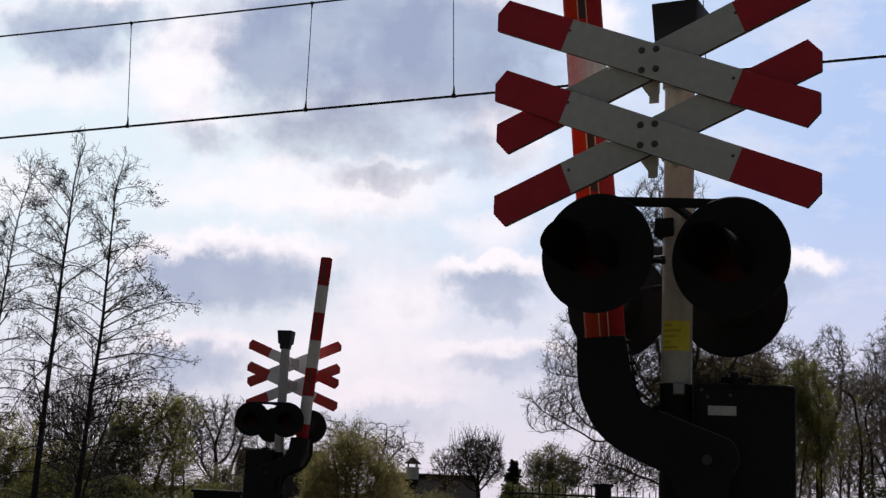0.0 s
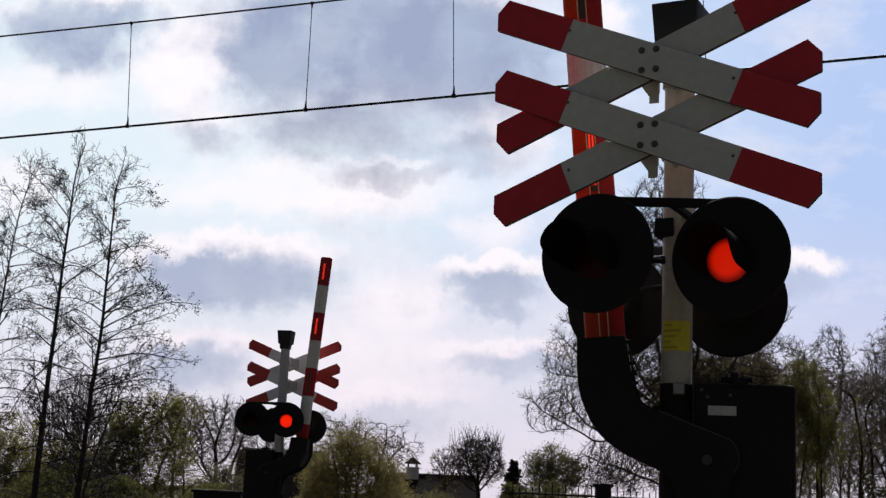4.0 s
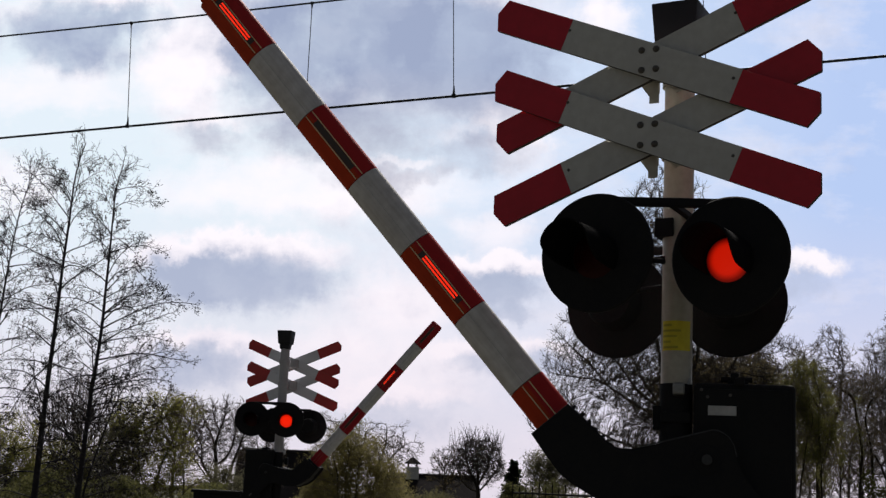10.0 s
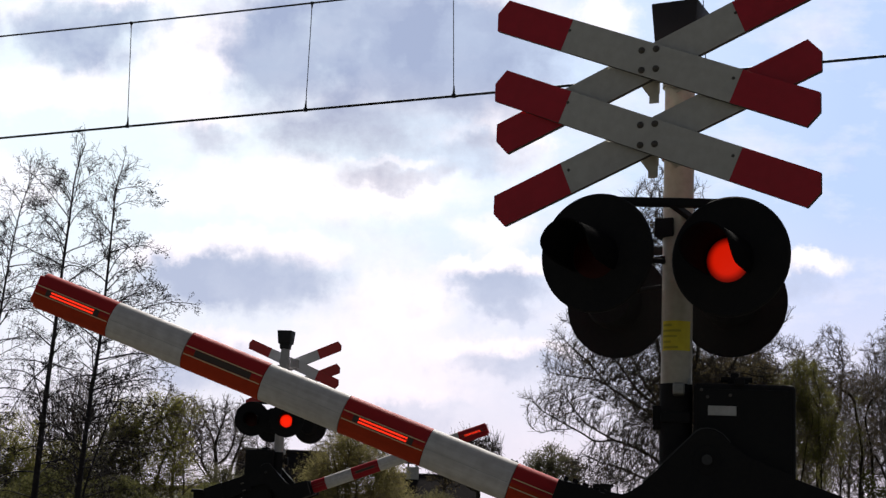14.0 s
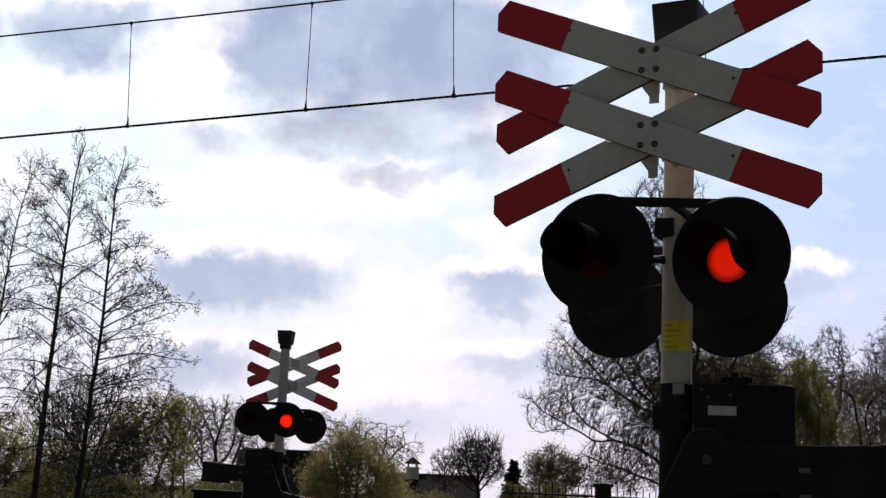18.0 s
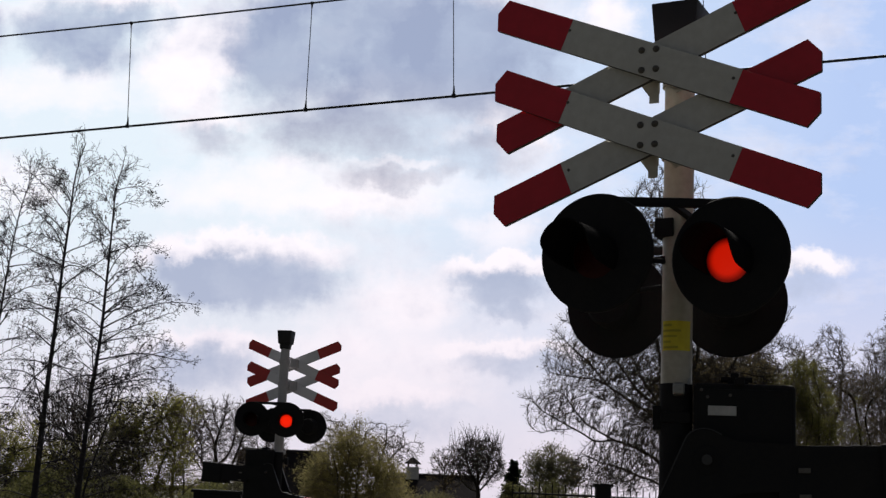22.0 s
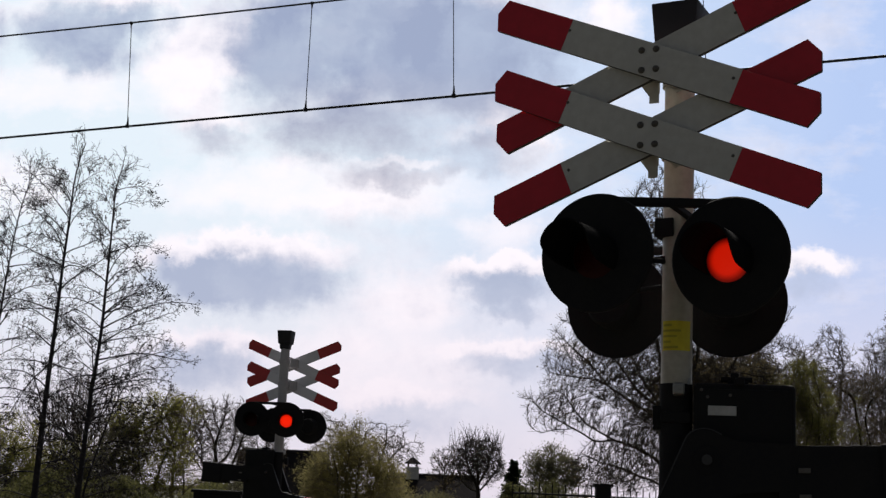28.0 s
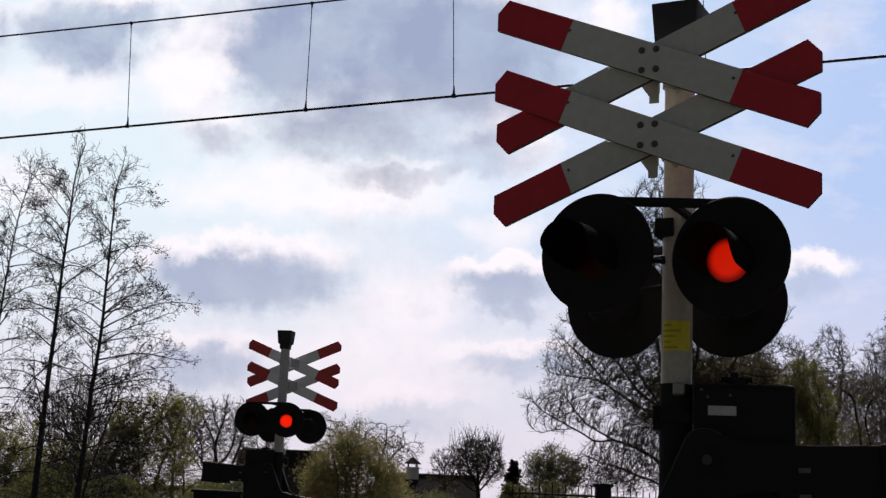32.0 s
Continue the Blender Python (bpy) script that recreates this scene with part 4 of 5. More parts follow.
class Grower:
    """Grows an upright alder branch by branch; each level has its own habit."""

    def __init__(self, seed, levels):
        self.rng = np.random.default_rng(seed)
        self.levels = levels
        self.segs = {}
        self.tips = []

    def branch(self, start, way, length, radius, level, path=None):
        L = self.levels[level]
        rng = self.rng
        n = L["segs"]
        p = np.array(start, float)
        d = np.array(way, float)
        d /= np.linalg.norm(d)
        step = length / n
        end_r = radius * L.get("taper", 0.3)
        pts, dirs, rads = [p.copy()], [d.copy()], [radius]
        for i in range(n):
            if path is not None:
                q = path[i + 1]
                d = (q - p) / np.linalg.norm(q - p)
            else:
                d = d + rng.normal(size=3) * L.get("wobble", 0.1) + np.array([0, 0, L.get("lift", 0.0)])
                d /= np.linalg.norm(d)
                q = p + d * step
            r1 = radius + (end_r - radius) * ((i + 1) / n) ** 0.8
            self.segs.setdefault(level, []).append((*p, *q, rads[-1], r1))
            p = q
            pts.append(p.copy()), dirs.append(d.copy()), rads.append(r1)
        if level + 1 >= len(self.levels):
            self.tips.extend(pts[1:])
            return
        K = self.levels[level + 1]
        fill = min(1.5, 0.25 + length / L["full"]) if "full" in L else 1.0
        count = max(2, int(round(L["kids"] * rng.uniform(0.8, 1.2) * fill)))
        turn = rng.uniform(0, 6.283)
        for k in range(count):
            f = L.get("from", 0.2) + (1.0 - L.get("from", 0.2)) * (k + rng.uniform(0.1, 0.9)) / count
            x = min(f * n, n - 1e-6)
            i = int(x)
            base = pts[i] + (pts[i + 1] - pts[i]) * (x - i)
            ax = dirs[i + 1]
            turn += 2.4 + rng.normal() * 0.4
            side = np.cross(ax, [math.cos(turn), math.sin(turn), 0.31])
            side /= np.linalg.norm(side) + 1e-9
            ang = radians((L["angle"](f) if callable(L["angle"]) else L["angle"]) + rng.normal() * 9)
            w = ax * math.cos(ang) + side * math.sin(ang)
            ln = L["kid_len"] * L["shape"](f) * rng.uniform(0.6, 1.3)
            self.branch(base, w, ln, max(min(rads[i] * 0.6, ln * K["thick"]), K["min_r"]), level + 1)


def alder(place, seed, trunk, radius, crown, reach, label, guided=(), cones=9500, kids=60):
    """An alder: a long trunk through the given offsets and heights, with arching level branches."""
    x, y = place
    base = ground_height(y)
    thing = empty("alder_tree", pose(x, y, base), label, "tree", "alders")
    levels = [dict(segs=30, kids=kids, angle=lambda f: 76 - 34 * f, kid_len=crown, shape=reach, taper=0.10, **{"from": 0.16}),
              dict(segs=12, kids=12, full=1.6, angle=40, kid_len=0.36, shape=lambda f: 1.05 - 0.5 * f, wobble=0.07, lift=-0.05, taper=0.3, thick=0.0115, min_r=0.0105, **{"from": 0.22}),
              dict(segs=5, kids=4, angle=42, kid_len=0.14, shape=lambda f: 1.1 - 0.4 * f, wobble=0.11, lift=0.02, taper=0.5, thick=0.014, min_r=0.0068, **{"from": 0.25}),
              dict(segs=2, kids=0, angle=40, kid_len=0, shape=lambda f: 1, wobble=0.15, lift=0.02, thick=0.018, min_r=0.0048)]
    g = Grower(seed, levels)
    path = curve([(a, b, c - base) for a, b, c in trunk], 30)
    g.branch(path[0], path[1] - path[0], 1.0, radius, 0, path)
    stem = np.asarray(g.segs[0])
    for z, way, length, r in guided:
        i = int(np.argmin(np.abs(stem[:, 5] - z + base)))
        g.branch(stem[i, 3:6], way, length, r, 1)
    v, f = prisms(g.segs[0], 10)
    arrays("trunk", v, f, ALDER_BARK, thing, smooth=True)
    limbs = g.segs[1]
    for i in range(0, len(limbs), 12):
        v, f = prisms(limbs[i:i + 12], 5)
        arrays("limb", v, f, ALDER_BARK, thing, smooth=True)
    v, f = prisms(g.segs[2] + g.segs[3], 3)
    tagged(arrays("crown", v, f, ALDER_TWIG, thing, "fine bare twigs"), kind="stuff")
    tips = np.asarray(g.tips)
    tips = tips[tips[:, 2] < path[-1][2] - 0.35]
    c = clumped(g.rng, tips, cones, 0.45, 1.0) + g.rng.normal(size=(cones, 3)) * 0.018
    v, f = flakes(c, 0.023, g.rng)
    tagged(arrays("foliage", v, f, CONE, thing, "small dark cones and buds"), kind="stuff")
    return thing


# alders by the line
ALDER = "tall slender leafless alder with small cones and fine arching branches"
SLIM = lambda f: 0.7 if f < 0.22 else 1.0 if f < 0.72 else max(0.34, 1.0 - 2.2 * (f - 0.72))
alder((-9.42, 32.0), 11, [(0, 0, -2.5), (-0.01, 0, 0.66), (0.02, 0, 2.82), (0.09, 0, 4.74), (0.13, 0, 6.56), (0.19, 0.02, 7.56), (0.17, 0.03, 8.4), (0.24, 0.02, 8.9), (0.40, 0, 9.4)], 0.115, 1.6, SLIM, ALDER,
      [(3.72, (-1, 0.1, -0.62), 1.9, 0.022), (3.70, (1, 0.2, 0.0), 0.75, 0.026), (6.45, (-0.62, 0.1, 0.78), 2.0, 0.02), (7.3, (-0.6, 0, 0.8), 1.9, 0.018), (8.0, (-0.5, 0, 0.85), 1.4, 0.016), (6.1, (-0.85, -0.1, 0.62), 1.8, 0.02), (8.0, (0.3, 0, 0.95), 1.0, 0.016)])
alder((-7.93, 30.0), 12, [(0, 0, -2.2), (0.05, 0, 0.73), (0.13, 0, 3.0), (0.25, 0, 4.43), (0.25, 0, 5.6), (0.27, 0, 6.4), (0.26, 0, 7.2), (0.27, 0, 8.1), (0.31, 0, 8.15), (0.40, 0, 8.4)], 0.095, 1.45, SLIM, "tall leafless alder with long arching branches and a dead stub",
      [(4.5, (0.75, -0.1, 0.62), 2.35, 0.022), (3.75, (0.94, 0.1, 0.34), 2.3, 0.022), (4.1, (0.8, 0.1, 0.55), 2.0, 0.02), (3.42, (-1, 0, 0.03), 0.85, 0.024), (3.44, (1, 0, 0.35), 0.16, 0.05), (5.0, (0.8, 0.1, 0.6), 1.5, 0.018), (3.0, (0.9, 0, 0.45), 1.9, 0.02), (2.7, (0.85, 0.2, 0.4), 1.7, 0.02), (4.3, (0.9, -0.2, 0.35), 1.9, 0.018), (3.5, (0.9, 0.2, 0.5), 2.1, 0.018), (3.2, (0.85, -0.1, 0.6), 2.0, 0.018), (4.8, (0.9, 0, 0.35), 1.5, 0.016), (5.4, (0.8, 0.1, 0.55), 1.2, 0.016), (2.4, (0.8, 0.1, 0.55), 1.6, 0.016)], cones=13000, kids=70)
alder((-11.75, 33.0), 13, [(0, 0, -2.4), (0.35, 0, 1.5), (0.60, 0, 3.6), (0.72, 0, 5.07), (0.76, 0, 5.94), (0.82, 0, 6.66), (0.89, 0, 7.4), (0.95, 0, 7.99), (1.10, 0, 8.52), (1.30, 0, 8.92)], 0.085, 1.5, SLIM, ALDER, [(5.3, (1, 0, 0.25), 1.5, 0.018), (6.2, (1, 0.1, 0.3), 1.3, 0.018), (4.4, (1, 0, 0.3), 1.6, 0.018)])
alder((-8.15, 30.2), 14, [(0, 0, -2.2), (0.36, 0, 1.0), (0.69, 0, 2.28), (0.99, 0, 3.19), (1.50, 0, 3.86)], 0.05, 0.9, SLIM, "thin leafless alder leaning away from a taller one", cones=1800, kids=34)

# leafless trees behind: place, seed, trunk top, boughs, lobes
BARE = "leafless broad tree with a dense network of fine twigs"
BARE_TREES = [
    ((-5.35, 43.0), 22, [[(0, 0, -2.6), (0, 0, 1.2)]], [], [(0, 0, 2.2, 0.75, 0.7, 1.2, 450)]),
    ((-3.30, 44.0), 23, [[(0, 0, -2.6), (0.05, 0, 1.2), (0.1, 0, 1.8)]], [[(0, 0, 1.3), (0.35, 0, 2.3), (0.5, 0, 3.1)]], [(0.1, 0, 2.5, 0.85, 0.8, 1.2, 600)]),
    ((-1.85, 44.0), 24, [[(0, 0, -2.6), (0.0, 0, 1.2), (0.1, 0, 1.9)]], [[(0, 0, 1.5), (0.5, 0, 2.3), (0.9, 0, 2.7)], [(0, 0, 1.6), (-0.4, 0, 2.6), (-0.5, 0, 3.2)], [(0.05, 0, 1.7), (0.3, 0, 2.6), (0.35, 0, 3.3)]], [(0.1, 0, 2.5, 1.2, 0.7, 0.85, 900)]),
    ((-9.9, 39.0), 27, [[(0, 0, -2.6), (0.1, 0, 0.5), (0.2, 0, 1.4)], [(0.3, 0.2, -2.6), (-0.2, 0.1, 1.5)]], [], [(0.1, 0, 2.6, 1.4, 0.8, 1.9, 1800)]),
    ((-11.1, 40.0), 40, [[(0, 0, -2.6), (0.1, 0, 0.5), (0.0, 0, 1.2)], [(0.4, 0.2, -2.6), (0.5, 0.1, 1.2)]], [], [(0.1, 0, 2.5, 1.3, 0.8, 1.8, 1900)]),
    ((-8.0, 41.0), 28, [[(0, 0, -2.6), (0.1, 0, 0.8), (0.1, 0, 1.6)]], [], [(0.0, 0, 2.7, 1.1, 0.8, 1.3, 1100)]),
    ((9.4, 41.5), 30, [[(0, 0, -2.6), (0.05, 0, 2.0), (0.1, 0, 3.4)]], [], [(0.0, 0, 5.0, 1.4, 1.0, 1.8, 1400)]),
    ((7.8, 41.0), 37, [[(0, 0, -2.6), (0.0, 0, 2.0), (0.05, 0, 3.4)]], [], [(0.0, 0, 4.4, 1.3, 1.0, 1.7, 800)]),
    ((11.9, 41.0), 25, [[(0, 0, -2.6), (-0.05, 0, 1.8), (-0.1, 0, 3.6)]], [[(0, 0, 3.0), (0.5, 0, 4.2), (0.7, 0, 5.6)], [(0, 0, 3.1), (-0.5, 0, 4.4), (-0.6, 0, 5.7)]], [(0.0, 0, 5.1, 1.3, 1.0, 1.7, 680)]),
    ((13.55, 39.0), 26, [[(0, 0, -2.6), (0.0, 0, 1.2), (-0.15, 0, 2.6)]],
     [[(-0.1, 0, 1.7), (-0.45, 0, 2.7), (-0.85, 0, 3.3), (-1.2, 0, 4.1)], [(-0.05, 0, 2.0), (0.25, 0, 3.3), (0.05, 0, 4.6), (0.2, 0, 5.8)], [(-0.12, 0, 2.3), (-0.35, 0, 3.6), (-0.25, 0, 5.0)], [(-0.4, 0, 2.6), (-0.1, 0, 3.2), (0.3, 0, 3.9)]],
     [(0.15, 0, 5.2, 0.95, 0.9, 1.75, 900), (-0.5, 0, 3.6, 0.9, 0.8, 1.1, 220)]),
    ((14.4, 50.0), 34, [[(0, 0, -2.6), (0, 0, 3.0)]], [], [(0, 0, 5.0, 1.5, 1.2, 2.2, 400)]),
    ((16.6, 49.0), 35, [[(0, 0, -2.6), (0, 0, 3.0)]], [], [(0, 0, 5.4, 1.4, 1.2, 2.4, 800)]),
    ((12.4, 48.0), 36, [[(0, 0, -2.6), (0, 0, 3.0)]], [], [(0, 0, 4.6, 1.4, 1.2, 2.0, 350)]),
    ((12.3, 38.0), 55, [[(-0.2, 0, -2.6), (-0.19, 0, 1.63), (-0.07, 0, 2.99), (-0.22, 0, 3.8), (-0.27, 0, 4.5)], [(0.22, 0, -2.6), (0.24, 0, 1.65), (0.27, 0, 3.27), (0.11, 0, 3.81), (0.4, 0, 4.49)]], [[(-0.27, 0, 4.4), (-0.7, 0, 4.66), (-1.1, 0, 4.9)], [(0.4, 0, 4.4), (0.6, 0, 4.85), (0.9, 0, 5.2)]], [(-0.3, 0, 4.6, 1.0, 0.8, 0.6, 300), (0.1, 0, 3.2, 0.7, 0.7, 0.6, 60)]),
    ((13.2, 46.0), 56, [[(0, 0, -2.6), (0.1, 0, 1.2), (0.0, 0, 2.4)], [(0.7, 0.2, -2.6), (0.8, 0.2, 2.2)]], [], [(0.1, 0, 2.7, 1.3, 0.9, 1.5, 420)]),
    ((14.9, 46.5), 57, [[(0, 0, -2.6), (0.1, 0, 1.2), (0.0, 0, 2.4)], [(-0.6, 0.2, -2.6), (-0.7, 0.2, 2.2)]], [], [(0.0, 0, 2.9, 1.3, 0.9, 1.6, 420)]),
    ((10.2, 40.5), 58, [[(0, 0, -2.6), (0.1, 0, 1.2)], [(0.7, 0.2, -2.6), (0.8, 0.2, 1.2)], [(-0.6, 0.2, -2.6), (-0.5, 0.2, 1.2)]], [], [(0.1, 0, 2.0, 1.2, 0.8, 1.3, 900)]),
    ((15.7, 56.0), 61, [[(0, 0, -2.6), (0.1, 0, 1.6)], [(0.9, 0.2, -2.6), (0.8, 0.2, 1.6)]], [], [(0.2, 0, 3.7, 1.5, 0.8, 2.3, 800)]),
    ((17.6, 57.0), 62, [[(0, 0, -2.6), (0.1, 0, 1.6)], [(0.9, 0.2, -2.6), (0.8, 0.2, 1.6)]], [], [(0.2, 0, 3.9, 1.5, 0.8, 2.5, 800)]),
    ((13.8, 55.0), 63, [[(0, 0, -2.6), (0.1, 0, 1.6)], [(0.9, 0.2, -2.6), (0.8, 0.2, 1.6)]], [], [(0.2, 0, 3.4, 1.4, 0.8, 2.1, 700)]),
    ((15.2, 40.0), 29, [[(0, 0, -2.6), (0, 0, 3.0)]], [], [(0, 0, 4.8, 1.2, 1.0, 2.0, 600)])]
for place, seed, stems, boughs, lobes in BARE_TREES:
    far_right = place[0] > 5
    crown_tree("bare_tree", place, seed, BARE, stems, lobes, boughs, tip=0.0046, step=0.085, reach=0.6, kill=0.09, dense=5.6 if far_right else 2.8, twigs=(3, 0.12, 0.6), bark=BARK, twig=TWIG, leaf=BUD, leaf_size=0.018, leaves=5000 if far_right else 2500, group="bare trees")

crown_tree("bare_tree", (-6.9, 42.0), 21, "spreading leafless tree with crooked dark limbs",
           [[(0.12, 0, -2.6), (0.13, 0, 1.07), (0.16, 0, 1.33), (0.13, 0, 1.85), (0.03, 0, 2.37), (0.14, 0, 2.83), (0.35, 0, 3.44), (0.35, 0, 3.75)], [(0.40, 0.1, -2.6), (0.45, 0.1, 1.08), (0.52, 0, 1.47), (0.62, 0, 1.93), (0.79, 0, 2.4), (0.89, 0, 2.8)]],
           [(0.1, 0, 3.0, 1.0, 0.7, 0.9, 800), (-0.5, 0, 2.5, 0.75, 0.6, 0.75, 400), (0.7, 0, 2.6, 0.6, 0.6, 0.9, 500), (0.0, 0, 2.0, 1.0, 0.6, 0.7, 300)],
           [[(0.17, 0, 1.23), (-0.07, 0, 1.51), (-0.37, 0, 1.96), (-0.67, 0, 2.4), (-0.89, 0, 2.65)], [(0.05, 0, 2.3), (-0.17, 0, 2.82), (-0.43, 0, 3.17), (-0.53, 0, 3.59)], [(0.14, 0, 1.78), (0.48, 0, 2.12), (0.62, 0, 2.59), (0.63, 0, 3.12)],
            [(0.1, 0, 1.1), (-0.02, 0, 1.25), (-0.42, 0, 1.76), (-0.78, 0, 2.13)], [(-0.37, 0, 1.96), (-0.37, 0, 2.41), (-0.61, 0, 2.86)], [(0.14, 0, 2.83), (-0.11, 0, 3.28), (-0.18, 0, 3.74)]],
           tip=0.0050, step=0.085, reach=0.55, kill=0.09, dense=2.8, rough=0.8, wobble=0.14, power=2.4, twigs=(3, 0.13, 0.6), bark=BARK, twig=TWIG, leaf=BUD, leaf_size=0.02, leaves=2500, group="bare trees", most=0.06)

# the large tree behind the near barrier: low crooked boughs reach out over the fence
BOUGHS = [[(0, 0, 1.5), (-0.47, 0, 2.02), (-0.93, 0, 2.26), (-1.27, 0, 2.37), (-1.54, 0, 2.47), (-1.81, 0, 2.58), (-2.04, 0, 2.77), (-2.24, 0, 3.07), (-2.44, 0, 3.29)],
          [(-1.27, 0, 2.37), (-1.69, -0.1, 2.28), (-2.11, -0.1, 2.51), (-2.69, -0.1, 2.82), (-2.96, -0.1, 3.07)],
          [(-2.11, -0.1, 2.51), (-2.34, -0.1, 2.54), (-2.83, 0, 2.44), (-3.08, 0, 2.66)],
          [(0, 0, 1.2), (-0.44, 0.2, 1.58), (-0.88, 0.3, 1.70), (-1.22, 0.3, 1.83), (-1.53, 0.3, 1.86), (-1.83, 0.3, 2.03)],
          [(0, 0, 2.5), (-0.71, 0.1, 2.98), (-1.25, 0.1, 3.26), (-1.64, 0.1, 3.53), (-2.06, 0.1, 3.57), (-2.64, 0.1, 3.62)],
          [(-1.25, 0.1, 3.26), (-1.68, -0.1, 3.59), (-1.91, -0.2, 3.81), (-2.15, -0.2, 3.99), (-2.5, -0.2, 4.32)],
          [(0, 0, 2.7), (-0.79, -0.3, 3.28), (-1.11, -0.3, 3.77), (-1.34, -0.3, 4.02), (-1.89, -0.2, 4.54), (-2.2, -0.2, 4.7)],
          [(0, 0, 2.6), (-0.35, 0.3, 4.0), (-0.75, 0.3, 5.4), (-0.9, 0.2, 6.9)], [(0, 0, 2.7), (-0.7, 0.5, 3.7), (-1.15, 0.6, 4.8), (-1.45, 0.5, 5.6)],
          [(0, 0, 2.8), (0.4, 0.1, 4.5), (0.55, 0.1, 6.6)], [(0, 0, 2.5), (0.9, 0, 3.7), (1.6, 0, 5.0)], [(0, 0, 2.0), (0.5, 0.6, 2.9), (0.9, 0.9, 3.9)]]
crown_tree("bare_tree", (4.80, 26.0), 31, "large leafless tree with low crooked boughs and upturned twigs",
           [[(0, 0, -0.6), (-0.02, 0, 1.5), (0.02, 0, 2.8), (-0.1, 0, 4.2), (-0.2, 0, 5.6), (-0.25, 0, 6.6)]],
           [(-0.5, 0, 3.3, 1.7, 1.5, 1.4, 1900), (-0.45, 0, 4.7, 1.7, 1.4, 1.5, 1200), (-0.25, 0, 6.2, 1.25, 1.0, 1.5, 1100), (-0.5, 0, 6.5, 0.4, 0.5, 1.0, 500), (1.0, 0, 4.1, 1.2, 1.3, 1.7, 650), (-1.2, 0.2, 1.75, 1.0, 0.7, 0.5, 1000), (-0.6, 0.2, 2.4, 0.7, 0.7, 0.7, 900), (-2.35, 0, 3.0, 0.75, 0.4, 0.55, 420), (-1.9, 0, 3.9, 0.85, 0.6, 0.75, 420)],
           BOUGHS, tip=0.0042, step=0.085, reach=0.5, kill=0.08, dense=2.9, rough=0.6, lead=0.6, lift=0.06, wobble=0.12, power=3.0, twigs=(3, 0.16, 1.2), bark=BARK, twig=DARK_TWIG, leaf=BUD, leaf_size=0.022, leaves=9000, clump=(0.5, 0.8))

crown_tree("pollard_tree", (1.52, 45.0), 32, "round leafless pollard with upright young shoots", [[(0, 0, -2.6), (0.0, 0, 1.3), (-0.02, 0, 1.75)]], [(-0.05, 0, 2.30, 1.04, 0.85, 0.86, 1500)],
           [[(0, 0, 1.5), (-0.35, 0, 2.1), (-0.5, 0, 2.7)], [(0, 0, 1.55), (0.3, 0.1, 2.2), (0.45, 0.1, 2.8)], [(0, 0, 1.6), (0, 0.2, 2.3), (-0.05, 0.2, 2.9)], [(0, 0, 1.3), (0.45, 0, 1.7), (0.75, 0, 2.2)], [(0, 0, 1.3), (-0.5, 0, 1.6), (-0.75, 0, 2.1)]],
           tip=0.006, step=0.08, reach=0.5, kill=0.08, dense=3.2, rough=0.5, lead=0.7, twigs=(3, 0.16, 0.8), shoots=(110, 0.7, 2.55), bark=BARK, twig=DARK_TWIG, leaf=BUD, leaf_size=0.022, leaves=1600)
crown_tree("bare_tree", (0.30, 45.0), 39, "small bare tree beside the pollard", [[(0, 0, -2.6), (0.1, 0, 0.8), (0.15, 0, 1.5)]], [(0.1, 0, 2.0, 0.55, 0.5, 0.75, 420)], tip=0.005, step=0.09, reach=0.6, kill=0.09, dense=3.0, twigs=(3, 0.12, 0.8), bark=BARK, twig=DARK_TWIG, leaf=BUD, leaf_size=0.03, leaves=900, group="bare trees", clump=(0.4, 1.6))
crown_tree("chestnut_tree", (4.05, 45.0), 33, "rounded tree with young dull green leaves", [[(0, 0, -2.6), (0, 0, 1.2), (0, 0, 1.7)]], [(0, 0, 2.05, 1.0, 0.9, 0.95, 900)], tip=0.005, step=0.10, kill=0.12, dense=1.5, rough=0.3, bark=BARK, twig=TWIG, leaf=LEAF_DULL, leaf_size=0.034, leaves=14000, jitter=0.10, clump=(0.42, 1.3), droop=0.6)

# bushes in spring leaf
WILLOW = "broad willow bush with fine olive green young leaves"
SPARSE = "twiggy tree with clumps of young yellow green leaves"
TALL = "tall willow in fresh olive green leaf with hanging twigs"


def sprays(n, seed, spread, top, base=-2.6):
    """Stems of a bush, fanned out from one root."""
    rng = random.Random(seed)
    out = []
    for i in range(n):
        a = 2.4 * i + rng.uniform(0, 1)
        k = spread * math.sqrt((i + 0.5) / n)
        out.append([(0.1 * math.cos(a), 0.1 * math.sin(a), base), (0.5 * k * math.cos(a), 0.5 * k * math.sin(a), (base + top) / 2), (k * math.cos(a), k * math.sin(a), top)])
    return out


